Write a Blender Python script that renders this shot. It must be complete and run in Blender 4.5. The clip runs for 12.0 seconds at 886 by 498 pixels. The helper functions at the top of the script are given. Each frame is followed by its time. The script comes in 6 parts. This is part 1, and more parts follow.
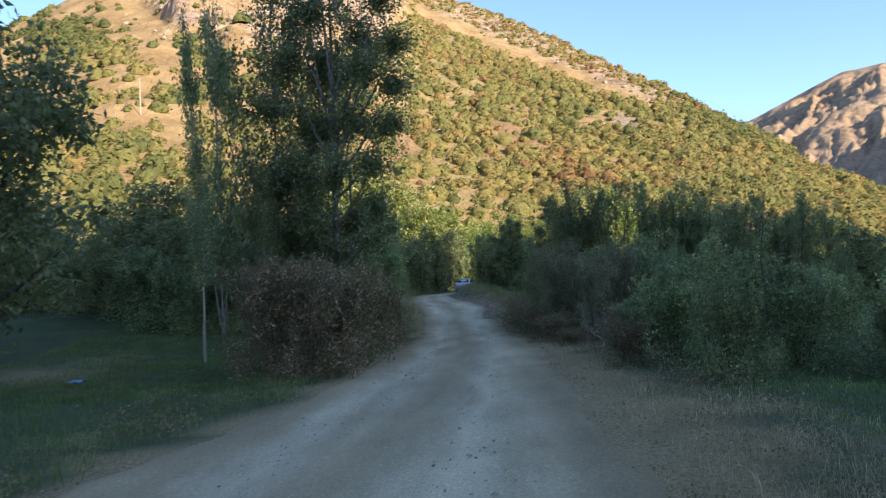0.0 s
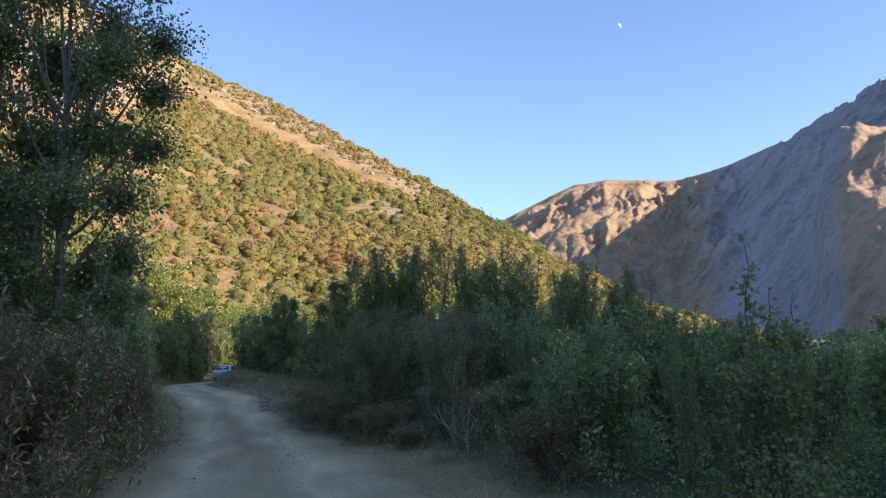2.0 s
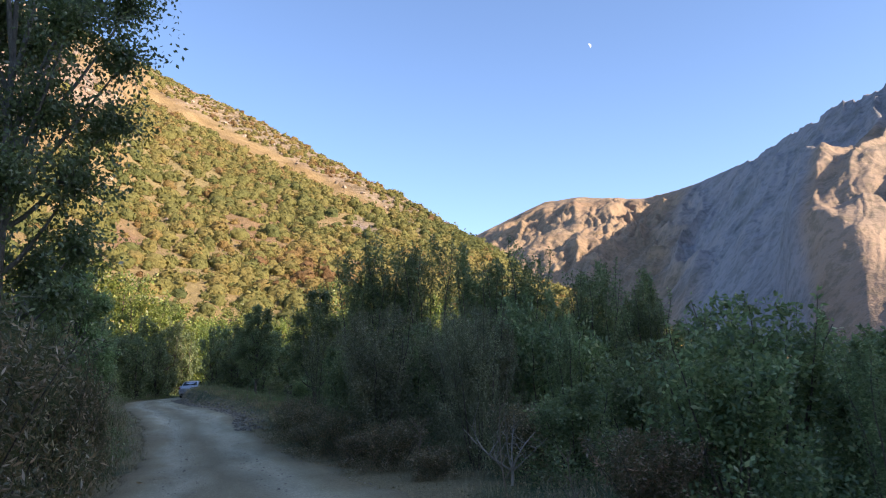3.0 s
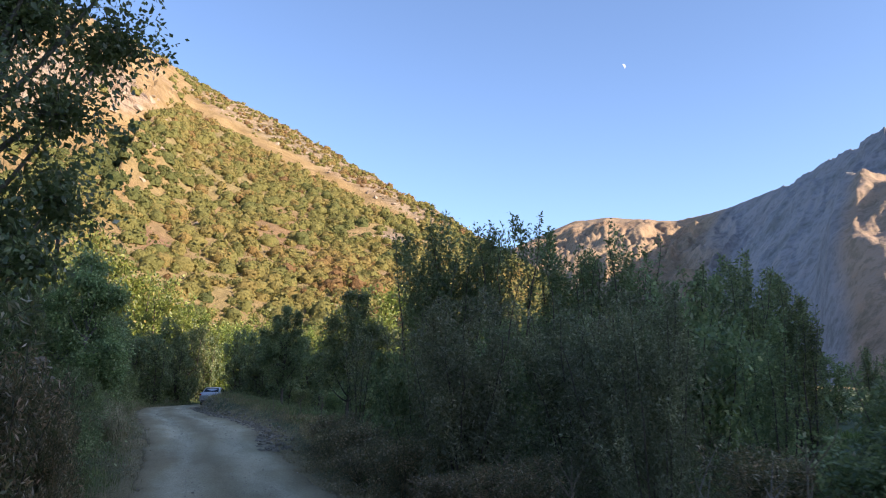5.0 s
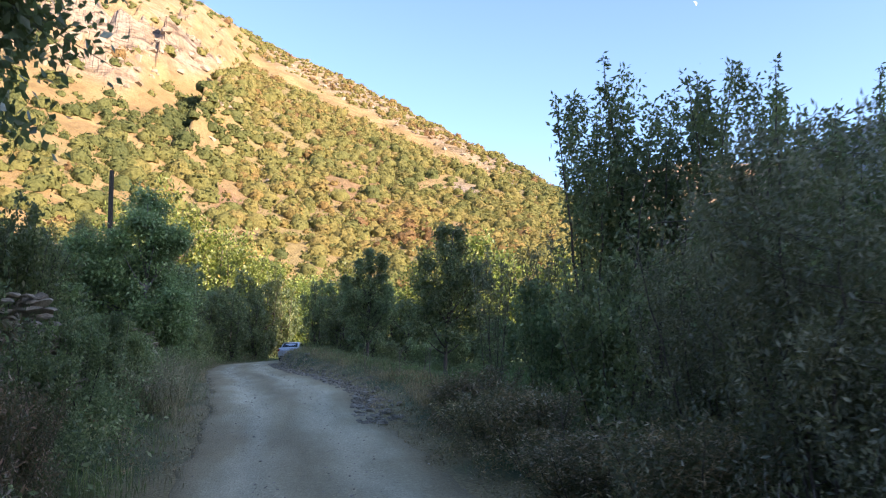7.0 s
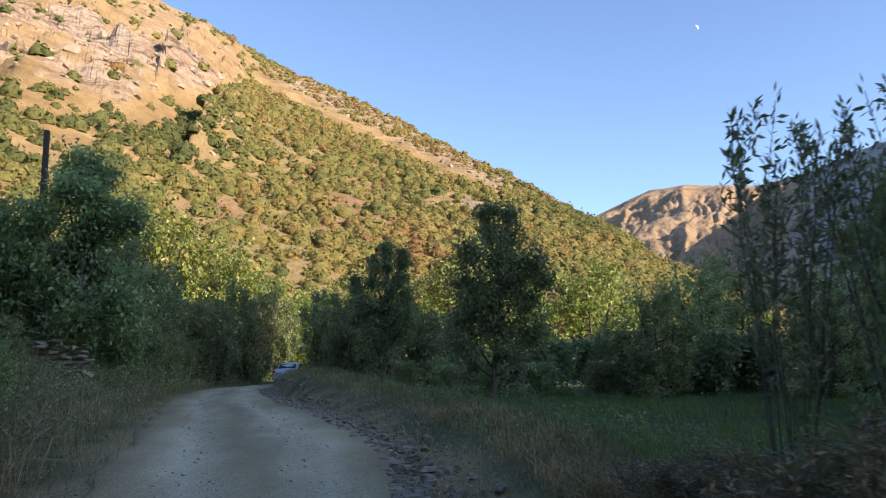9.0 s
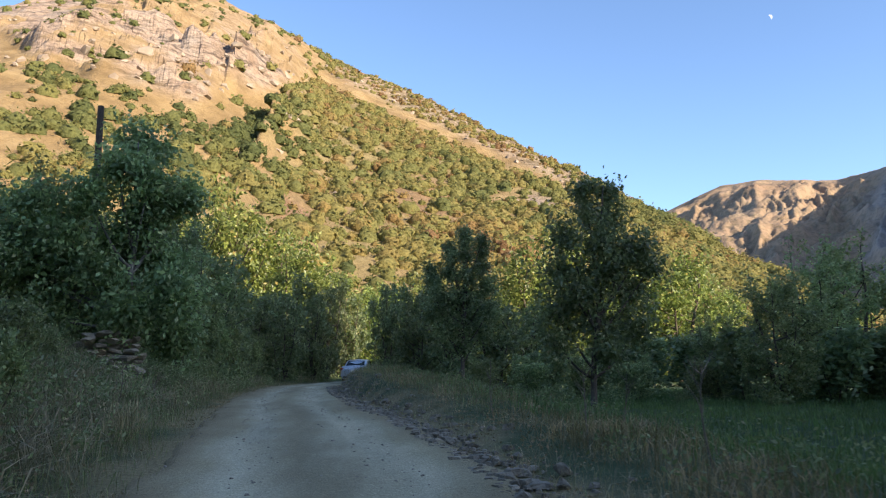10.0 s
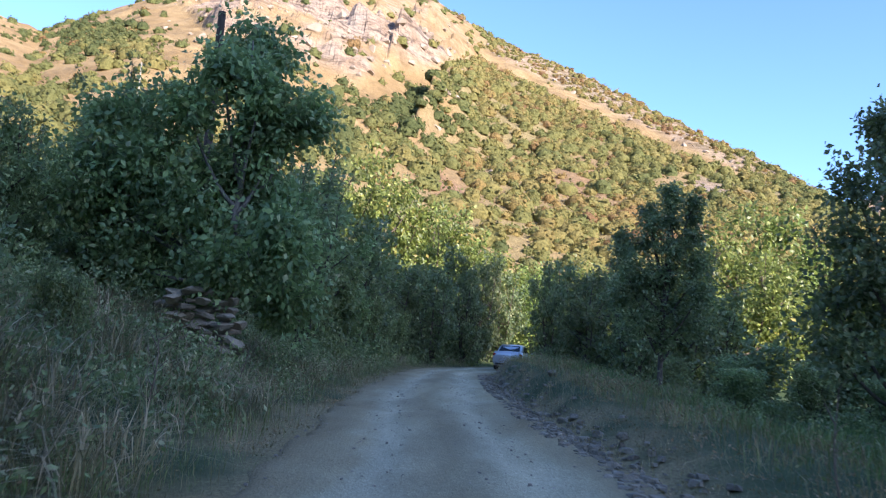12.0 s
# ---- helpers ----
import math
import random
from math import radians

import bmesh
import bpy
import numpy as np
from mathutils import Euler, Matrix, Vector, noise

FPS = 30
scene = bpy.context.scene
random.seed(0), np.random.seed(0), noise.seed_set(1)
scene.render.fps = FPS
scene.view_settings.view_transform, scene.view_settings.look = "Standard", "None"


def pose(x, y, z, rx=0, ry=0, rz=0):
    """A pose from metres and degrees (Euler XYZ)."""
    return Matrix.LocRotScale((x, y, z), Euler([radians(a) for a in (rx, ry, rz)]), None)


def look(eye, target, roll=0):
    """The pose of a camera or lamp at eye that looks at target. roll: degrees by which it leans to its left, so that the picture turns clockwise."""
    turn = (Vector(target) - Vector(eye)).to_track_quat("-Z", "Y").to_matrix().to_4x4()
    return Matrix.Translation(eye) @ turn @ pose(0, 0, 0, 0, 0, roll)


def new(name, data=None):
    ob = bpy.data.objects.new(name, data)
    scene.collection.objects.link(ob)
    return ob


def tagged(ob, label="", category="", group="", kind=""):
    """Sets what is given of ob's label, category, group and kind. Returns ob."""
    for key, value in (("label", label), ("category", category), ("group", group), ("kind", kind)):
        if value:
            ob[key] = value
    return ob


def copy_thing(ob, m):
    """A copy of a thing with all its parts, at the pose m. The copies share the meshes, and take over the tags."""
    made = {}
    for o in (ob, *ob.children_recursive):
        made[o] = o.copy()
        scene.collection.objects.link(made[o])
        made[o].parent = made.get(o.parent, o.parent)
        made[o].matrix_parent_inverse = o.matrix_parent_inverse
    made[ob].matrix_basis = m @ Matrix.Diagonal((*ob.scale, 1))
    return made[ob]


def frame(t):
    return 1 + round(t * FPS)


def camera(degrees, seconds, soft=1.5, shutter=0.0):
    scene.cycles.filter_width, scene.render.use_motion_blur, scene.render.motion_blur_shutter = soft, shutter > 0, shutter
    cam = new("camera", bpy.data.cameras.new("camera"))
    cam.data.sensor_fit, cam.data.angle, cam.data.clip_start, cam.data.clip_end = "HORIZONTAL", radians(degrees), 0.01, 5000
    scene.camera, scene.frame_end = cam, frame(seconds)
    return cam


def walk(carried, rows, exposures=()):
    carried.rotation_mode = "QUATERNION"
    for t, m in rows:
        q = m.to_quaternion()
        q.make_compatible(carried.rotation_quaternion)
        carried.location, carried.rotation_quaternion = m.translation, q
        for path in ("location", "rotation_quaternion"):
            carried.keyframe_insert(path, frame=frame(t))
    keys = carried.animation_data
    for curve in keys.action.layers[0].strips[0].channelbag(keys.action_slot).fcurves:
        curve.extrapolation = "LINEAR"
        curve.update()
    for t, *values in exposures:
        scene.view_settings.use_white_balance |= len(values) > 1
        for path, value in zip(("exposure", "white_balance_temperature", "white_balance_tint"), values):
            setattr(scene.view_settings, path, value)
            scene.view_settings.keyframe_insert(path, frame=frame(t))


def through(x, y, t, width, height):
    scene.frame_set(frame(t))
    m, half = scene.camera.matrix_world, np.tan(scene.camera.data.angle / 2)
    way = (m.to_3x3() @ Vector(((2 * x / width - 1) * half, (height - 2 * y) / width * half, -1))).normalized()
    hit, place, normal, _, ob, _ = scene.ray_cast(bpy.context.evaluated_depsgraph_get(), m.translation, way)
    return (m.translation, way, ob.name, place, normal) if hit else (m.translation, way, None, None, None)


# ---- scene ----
# ---- the camera and its walk ----
cam = camera(60.7, 12.0, soft=1.1, shutter=0.2)
PATH = [
    (0, (0.802, 0.0, 2.103), (0.739, 1.998, 2.177), -3.1),
    (0.5, (0.582, 1.551, 2.031), (0.748, 3.537, 2.189), -3.2),
    (1, (0.415, 3.128, 1.952), (0.789, 5.08, 2.17), -3.1),
    (1.5, (0.231, 4.643, 1.871), (0.734, 6.562, 2.127), -2.8),
    (2, (0.056, 6.149, 1.813), (0.621, 8.047, 2.09), -2.7),
    (2.5, (0.004, 7.734, 1.746), (0.622, 9.612, 2.044), -2.9),
    (2.7, (-0.041, 8.321, 1.727), (0.593, 10.192, 2.034), -2.8),
    (4.3, (0.07, 11.855, 1.697), (0.68, 13.729, 2.037), -1.5),
    (4.5, (0.082, 12.48, 1.714), (0.679, 14.357, 2.063), -0.8),
    (5, (0.178, 13.855, 1.69), (0.748, 15.739, 2.049), -0.4),
    (5.5, (0.243, 15.328, 1.711), (0.772, 17.223, 2.07), -0.2),
    (6, (0.227, 16.796, 1.673), (0.705, 18.713, 1.985), -0.6),
    (6.5, (0.217, 18.275, 1.619), (0.649, 20.211, 1.877), -1.3),
    (7, (0.189, 19.92, 1.556), (0.586, 21.865, 1.798), -1.5),
    (7.2, (0.181, 20.548, 1.527), (0.569, 22.497, 1.759), -1.4),
    (8.8, (0.54, 27.888, 1.458), (0.955, 29.823, 1.748), -1.6),
    (9, (0.503, 28.446, 1.444), (0.893, 30.385, 1.745), -1.4),
    (9.5, (0.412, 29.933, 1.456), (0.725, 31.884, 1.764), -1.1),
    (10, (0.343, 31.366, 1.472), (0.566, 33.331, 1.771), -0.8),
    (10.5, (0.232, 32.798, 1.539), (0.363, 34.779, 1.786), 0.4),
    (11, (0.088, 34.285, 1.555), (0.125, 36.275, 1.752), 2.7),
    (11.5, (-0.04, 35.738, 1.598), (-0.095, 37.73, 1.774), 4.1),
    (12, (-0.146, 37.259, 1.647), (-0.319, 39.236, 1.893), 3.6),
]
EXPOSURES = [(0.0, 1.29, 6500.0, 14.0), (1.0, 1.20, 6450.0, 16.0), (2.5, 1.10, 6650.0, 17.0), (5.5, 1.12, 6700.0, 17.0), (7.0, 1.60, 6750.0, 18.0), (9.0, 1.08, 6750.0, 15.0), (10.5, 1.20, 6300.0, 11.0), (11.4, 1.66, 5700.0, 15.0), (12.0, 1.46, 5650.0, 17.0)]
walk(cam, [(t, look(eye, target, roll)) for t, eye, target, roll in PATH], EXPOSURES)

# ---- world, sun, exposure ----
SUN_AZ, SUN_EL = 134.0, 24.0          # degrees clockwise from +y, degrees above the horizon
SUN_FLAT = Vector((math.sin(radians(SUN_AZ)), math.cos(radians(SUN_AZ)), 0))
SUN_DIR = (SUN_FLAT * math.cos(radians(SUN_EL)) + Vector((0, 0, math.sin(radians(SUN_EL))))).normalized()

world = bpy.data.worlds.new("world")
scene.world = world
world.use_nodes = True
wn = world.node_tree.nodes
sky = wn.new("ShaderNodeTexSky")
sky.sky_type, sky.sun_disc = "NISHITA", False
sky.sun_elevation, sky.sun_rotation = radians(SUN_EL), radians(SUN_AZ)
sky.altitude, sky.air_density, sky.dust_density, sky.ozone_density = 1500, 1.0, 2.2, 3.5
wn["Background"].inputs["Strength"].default_value = 0.15
world.node_tree.links.new(sky.outputs["Color"], wn["Background"].inputs["Color"])

sun = new("sun", bpy.data.lights.new("sun", "SUN"))
sun.data.energy, sun.data.angle, sun.data.color = 5.0, radians(0.5), (1.0, 0.84, 0.62)
sun.matrix_basis = look((60, -40, 90), Vector((60, -40, 90)) - SUN_DIR)


# ---- small tools ----
def hashed(ix, iy, iz, seed):
    h = np.sin(ix * 127.1 + iy * 311.7 + iz * 74.7 + seed * 53.3) * 43758.5453
    return h - np.floor(h)


def value_noise(x, y, z=0.0, seed=0):
    """Smooth noise between 0 and 1 for arrays of places."""
    x, y = np.asarray(x, float), np.asarray(y, float)
    z = np.zeros_like(x) + z
    ix, iy, iz = np.floor(x), np.floor(y), np.floor(z)
    fx, fy, fz = x - ix, y - iy, z - iz
    fx, fy, fz = (f * f * (3 - 2 * f) for f in (fx, fy, fz))
    total = 0
    for dx in (0, 1):
        for dy in (0, 1):
            for dz in (0, 1):
                w = (fx if dx else 1 - fx) * (fy if dy else 1 - fy) * (fz if dz else 1 - fz)
                total = total + w * hashed(ix + dx, iy + dy, iz + dz, seed)
    return total


def fractal(x, y, z=0.0, octaves=4, seed=0):
    out, amp, norm = 0, 1.0, 0
    for n in range(octaves):
        out = out + amp * value_noise(np.asarray(x) * 2**n, np.asarray(y) * 2**n, z * 2**n, seed + n)
        norm += amp
        amp *= 0.5
    return out / norm


def steps(a, lo, hi):
    t = np.clip((np.asarray(a, float) - lo) / (hi - lo), 0, 1)
    return t * t * (3 - 2 * t)


def mesh_from(name, verts, faces, material=None, smooth=False):
    """A mesh from arrays; faces is an array of n rows with 3 or 4 corners."""
    verts, faces = np.asarray(verts, np.float32), np.asarray(faces, np.int32)
    me = bpy.data.meshes.new(name)
    me.vertices.add(len(verts))
    me.vertices.foreach_set("co", verts.ravel())
    me.loops.add(faces.size)
    me.loops.foreach_set("vertex_index", faces.ravel())
    me.polygons.add(len(faces))
    me.polygons.foreach_set("loop_start", np.arange(0, faces.size, faces.shape[1], dtype=np.int32))
    me.update(calc_edges=True)
    me.validate()
    me.polygons.foreach_set("use_smooth", np.full(len(me.polygons), smooth))
    if material:
        me.materials.append(material)
    return me


def set_value(me, name, values):
    me.attributes.new(name, "FLOAT", "POINT").data.foreach_set("value", np.asarray(values, np.float32))


def piece(name, me, parent, label=""):
    """One mesh as a part under a thing."""
    ob = new(name, me)
    ob.parent = parent
    return tagged(ob, label)


def part(name, bm, material, parent, label="", smooth=False):
    """One bmesh as a part under a thing."""
    me = bpy.data.meshes.new(name)
    for f in bm.faces:
        f.smooth = smooth
    bm.to_mesh(me)
    bm.free()
    me.materials.append(material)
    return piece(name, me, parent, label)


def thing(name, label, category, group="", kind="", at=(0, 0, 0)):
    ob = new(name)
    ob.location = at
    ob.empty_display_size = 0.2
    return tagged(ob, label, category, group, kind)


class Tubes:
    """Tapered limbs, gathered into one mesh."""

    def __init__(self):
        self.verts, self.faces, self.count = [], [], 0

    def add(self, points, radii, sides=6):
        points = np.asarray(points, float)
        n = len(points)
        run = np.gradient(points, axis=0)
        run /= np.linalg.norm(run, axis=1)[:, None] + 1e-9
        side = np.cross(run, [0.31, 0.17, 0.93])
        side /= np.linalg.norm(side, axis=1)[:, None] + 1e-9
        other = np.cross(run, side)
        turn = np.linspace(0, 2 * np.pi, sides, endpoint=False)
        ring = np.cos(turn)[None, :, None] * side[:, None] + np.sin(turn)[None, :, None] * other[:, None]
        self.verts.append((points[:, None] + ring * np.asarray(radii, float)[:, None, None]).reshape(-1, 3))
        a = self.count + np.arange(n - 1)[:, None] * sides + np.arange(sides)[None]
        b = self.count + np.arange(n - 1)[:, None] * sides + (np.arange(sides)[None] + 1) % sides
        self.faces.append(np.stack([a, b, b + sides, a + sides], -1).reshape(-1, 4))
        self.count += n * sides

    def mesh(self, name, material):
        return mesh_from(name, np.concatenate(self.verts), np.concatenate(self.faces), material, True)


def unit(rng, n):
    v = rng.normal(size=(n, 3))
    return v / np.linalg.norm(v, axis=1)[:, None]


def leaf_quads(rng, centres, length, width, droop=0.3, lift=None):
    """Kite-shaped leaves, each four corners, at the given places. lift: a way that the tips follow."""
    n = len(centres)
    way = unit(rng, n)
    way[:, 2] -= droop
    if lift is not None:
        way = way * 0.8 + lift
    way /= np.linalg.norm(way, axis=1)[:, None] + 1e-9
    side = np.cross(way, unit(rng, n))
    side /= np.linalg.norm(side, axis=1)[:, None] + 1e-9
    up = np.cross(way, side)
    size = rng.uniform(0.65, 1.25, n)[:, None]
    ln, wd = length * size, width * size
    mid = centres + way * ln * 0.42 + up * ln * rng.uniform(-0.1, 0.1, n)[:, None]
    verts = np.stack([centres, mid + side * wd * 0.5, centres + way * ln, mid - side * wd * 0.5], 1)
    return verts.reshape(-1, 3), np.arange(4 * n).reshape(-1, 4)


# ---- materials ----
def nodes_of(name):
    mat = bpy.data.materials.new(name)
    mat.use_nodes = True
    tree = mat.node_tree
    return mat, tree, tree.nodes["Principled BSDF"]


def node(tree, kind, **inputs):
    n = tree.nodes.new(kind)
    for key, value in inputs.items():
        n.inputs[key.replace("_", " ")].default_value = value
    return n


def ramp(tree, source, stops):
    r = tree.nodes.new("ShaderNodeValToRGB")
    while len(r.color_ramp.elements) < len(stops):
        r.color_ramp.elements.new(0.5)
    for e, (pos, col) in zip(r.color_ramp.elements, stops):
        e.position, e.color = pos, (*col, 1) if len(col) == 3 else col
    tree.links.new(source, r.inputs["Fac"])
    return r.outputs["Color"]


def place_of(tree):
    """World-size coordinates that stay with the object."""
    return tree.nodes.new("ShaderNodeTexCoord").outputs["Object"]


def noise_of(tree, where, scale, detail=4.0, rough=0.55):
    n = node(tree, "ShaderNodeTexNoise", Scale=scale, Detail=detail, Roughness=rough)
    tree.links.new(where, n.inputs["Vector"])
    return n.outputs["Fac"]


def mixed(tree, fac, a, b, mode="MIX"):
    m = tree.nodes.new("ShaderNodeMix")
    m.data_type, m.blend_type = "RGBA", mode
    for key, value in ((0, fac), (6, a), (7, b)):
        if isinstance(value, (int, float)):
            m.inputs[key].default_value = value
        elif isinstance(value, tuple):
            m.inputs[key].default_value = (*value, 1)
        else:
            tree.links.new(value, m.inputs[key])
    return m.outputs[2]


def bump(tree, bsdf, height, strength=0.5, distance=0.02):
    b = node(tree, "ShaderNodeBump", Strength=strength, Distance=distance)
    tree.links.new(height, b.inputs["Height"])
    tree.links.new(b.outputs["Normal"], bsdf.inputs["Normal"])


def leaf_material(name, stops, through=0.35, rough=0.5, tint=0.25):
    """Leaves: each its own shade, each plant a little different, with light let through."""
    mat, tree, bsdf = nodes_of(name)
    geo = tree.nodes.new("ShaderNodeNewGeometry")
    col = ramp(tree, geo.outputs["Random Per Island"], stops)
    info = tree.nodes.new("ShaderNodeObjectInfo")
    hue = node(tree, "ShaderNodeHueSaturation", Saturation=1.0)
    for key, lo, hi in (("Hue", 0.5 - 0.035 * tint * 4, 0.5 + 0.02 * tint * 4), ("Value", 1 - tint, 1 + tint)):
        m = node(tree, "ShaderNodeMapRange")
        m.inputs["To Min"].default_value, m.inputs["To Max"].default_value = lo, hi
        tree.links.new(info.outputs["Random"], m.inputs["Value"])
        tree.links.new(m.outputs["Result"], hue.inputs[key])
    # Noise puts shaded hollows and lit sprays of the foliage into the leaf colour.
    hollow_shade = ramp(tree, noise_of(tree, place_of(tree), 1.6, 2, 0.6), [(0.36, (0.62, 0.66, 0.66)), (0.5, (1.05, 1.05, 1.03)), (0.64, (1.62, 1.55, 1.42))])
    tree.links.new(mixed(tree, 1.0, col, hollow_shade, "MULTIPLY"), hue.inputs["Color"])
    tree.links.new(hue.outputs["Color"], bsdf.inputs["Base Color"])
    bsdf.inputs["Roughness"].default_value = rough * 0.85
    bsdf.inputs["Specular IOR Level"].default_value = 0.5
    clear = tree.nodes.new("ShaderNodeBsdfTranslucent")
    tree.links.new(mixed(tree, 0.6, hue.outputs["Color"], (0.30, 0.34, 0.09), "MIX"), clear.inputs["Color"])
    both = tree.nodes.new("ShaderNodeMixShader")
    both.inputs[0].default_value = through
    tree.links.new(bsdf.outputs[0], both.inputs[1])
    tree.links.new(clear.outputs[0], both.inputs[2])
    tree.links.new(both.outputs[0], tree.nodes["Material Output"].inputs["Surface"])
    return mat


def shrub_material():
    """Foliage of the hillside shrubs: each shrub its own tone, from deep green over olive to turning gold and rust."""
    mat, tree, bsdf = nodes_of("hill_shrub_leaf")
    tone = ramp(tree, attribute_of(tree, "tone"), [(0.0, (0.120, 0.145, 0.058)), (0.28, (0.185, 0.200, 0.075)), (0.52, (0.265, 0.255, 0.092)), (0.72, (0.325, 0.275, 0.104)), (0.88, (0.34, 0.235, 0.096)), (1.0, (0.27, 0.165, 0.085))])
    mottle = noise_of(tree, place_of(tree), 1.5, 4, 0.7)
    col = mixed(tree, 0.85, tone, ramp(tree, mottle, [(0.32, (0.45, 0.48, 0.45)), (0.5, (0.98, 0.98, 0.96)), (0.68, (1.35, 1.3, 1.2))]), "MULTIPLY")
    bump(tree, bsdf, mottle, 1.0, 0.6)
    tree.links.new(col, bsdf.inputs["Base Color"])
    bsdf.inputs["Roughness"].default_value = 0.85
    bsdf.inputs["Specular IOR Level"].default_value = 0.2
    clear = tree.nodes.new("ShaderNodeBsdfTranslucent")
    tree.links.new(col, clear.inputs["Color"])
    both = tree.nodes.new("ShaderNodeMixShader")
    both.inputs[0].default_value = 0.42
    tree.links.new(bsdf.outputs[0], both.inputs[1])
    tree.links.new(clear.outputs[0], both.inputs[2])
    tree.links.new(both.outputs[0], tree.nodes["Material Output"].inputs["Surface"])
    return mat


def plain_material(name, colour, rough=0.6, metal=0.0, vary=0.15, scale=8.0, coat=0.0):
    mat, tree, bsdf = nodes_of(name)
    n = noise_of(tree, place_of(tree), scale, 5)
    dark, light = (tuple(c * f for c in colour) for f in (1 - vary, 1 + vary))
    tree.links.new(ramp(tree, n, [(0.3, dark), (0.7, light)]), bsdf.inputs["Base Color"])
    bsdf.inputs["Roughness"].default_value, bsdf.inputs["Metallic"].default_value = rough, metal
    bsdf.inputs["Coat Weight"].default_value = coat
    return mat


def bark_material(name, dark, light):
    mat, tree, bsdf = nodes_of(name)
    where = tree.nodes.new("ShaderNodeMapping")
    where.inputs["Scale"].default_value = (9, 9, 1.6)
    tree.links.new(place_of(tree), where.inputs["Vector"])
    n = noise_of(tree, where.outputs["Vector"], 3.0, 6, 0.7)
    tree.links.new(ramp(tree, n, [(0.3, dark), (0.7, light)]), bsdf.inputs["Base Color"])
    bsdf.inputs["Roughness"].default_value = 0.9
    bump(tree, bsdf, n, 0.8, 0.02)
    return mat


def ground_material():
    """Turf and bare earth: green and dry patches, litter and small stones."""
    mat, tree, bsdf = nodes_of("turf")
    where = place_of(tree)
    large, mid, fine = noise_of(tree, where, 0.16, 5), noise_of(tree, where, 1.3, 5), noise_of(tree, where, 22, 4, 0.7)
    green = ramp(tree, mid, [(0.3, (0.032, 0.066, 0.022)), (0.7, (0.062, 0.105, 0.036))])
    dry = ramp(tree, fine, [(0.3, (0.20, 0.165, 0.08)), (0.7, (0.38, 0.32, 0.165))])
    lay = ramp(tree, large, [(0.60, (0, 0, 0)), (0.70, (1, 1, 1))])
    bare = node(tree, "ShaderNodeAttribute")
    bare.attribute_name = "bare"
    col = mixed(tree, lay, green, dry)
    col = mixed(tree, bare.outputs["Fac"], col, dry)
    tree.links.new(mixed(tree, 0.35, col, ramp(tree, fine, [(0.35, (0.25, 0.25, 0.25)), (0.65, (1, 1, 1))]), "MULTIPLY"), bsdf.inputs["Base Color"])
    bsdf.inputs["Roughness"].default_value = 0.95
    bump(tree, bsdf, fine, 0.9, 0.05)
    return mat


def road_material():
    """Packed grey-tan gravel: paler wheel tracks, a darker stony crown, damp patches and small stones."""
    mat, tree, bsdf = nodes_of("gravel_road")
    where = place_of(tree)
    across = node(tree, "ShaderNodeAttribute")
    across.attribute_name = "across"
    stretched = tree.nodes.new("ShaderNodeMapping")
    stretched.inputs["Scale"].default_value = (1.0, 0.22, 1.0)
    tree.links.new(where, stretched.inputs["Vector"])
    wob = noise_of(tree, stretched.outputs["Vector"], 1.1, 5)
    shift = tree.nodes.new("ShaderNodeMath")
    shift.operation = "MULTIPLY_ADD"
    shift.inputs[1].default_value, shift.inputs[2].default_value = 0.42, -0.21
    tree.links.new(wob, shift.inputs[0])
    lane = tree.nodes.new("ShaderNodeMath")
    lane.operation = "ADD"
    tree.links.new(across.outputs["Fac"], lane.inputs[0])
    tree.links.new(shift.outputs[0], lane.inputs[1])
    tracks = ramp(tree, lane.outputs[0], [(0.0, (0.33, 0.275, 0.15)), (0.13, (0.42, 0.375, 0.225)), (0.26, (0.60, 0.58, 0.40)), (0.38, (0.46, 0.42, 0.265)),
                                          (0.50, (0.37, 0.335, 0.20)), (0.58, (0.42, 0.39, 0.245)), (0.72, (0.60, 0.58, 0.395)), (0.86, (0.42, 0.385, 0.235)), (1.0, (0.29, 0.25, 0.135))])
    big = noise_of(tree, stretched.outputs["Vector"], 0.8, 6, 0.6)
    col = mixed(tree, 0.75, tracks, ramp(tree, big, [(0.3, (0.6, 0.6, 0.6)), (0.72, (1.15, 1.15, 1.15))]), "MULTIPLY")
    cell = node(tree, "ShaderNodeTexVoronoi", Scale=38.0)
    tree.links.new(where, cell.inputs["Vector"])
    stones = ramp(tree, cell.outputs["Color"], [(0.0, (0.62, 0.6, 0.58)), (0.8, (1.0, 1.0, 1.0)), (1.0, (1.5, 1.48, 1.42))])
    col = mixed(tree, 0.55, col, stones, "MULTIPLY")
    grit = noise_of(tree, where, 60, 4, 0.75)
    col = mixed(tree, 0.5, col, ramp(tree, grit, [(0.3, (0.6, 0.6, 0.6)), (0.7, (1.2, 1.2, 1.2))]), "MULTIPLY")
    tree.links.new(col, bsdf.inputs["Base Color"])
    bsdf.inputs["Roughness"].default_value = 0.92
    tall = tree.nodes.new("ShaderNodeMath")
    tall.operation = "ADD"
    tree.links.new(grit, tall.inputs[0])
    tree.links.new(cell.outputs["Distance"], tall.inputs[1])
    bump(tree, bsdf, tall.outputs[0], 0.7, 0.025)
    return mat


def attribute_of(tree, name):
    n = node(tree, "ShaderNodeAttribute")
    n.attribute_name = name
    return n.outputs["Fac"]


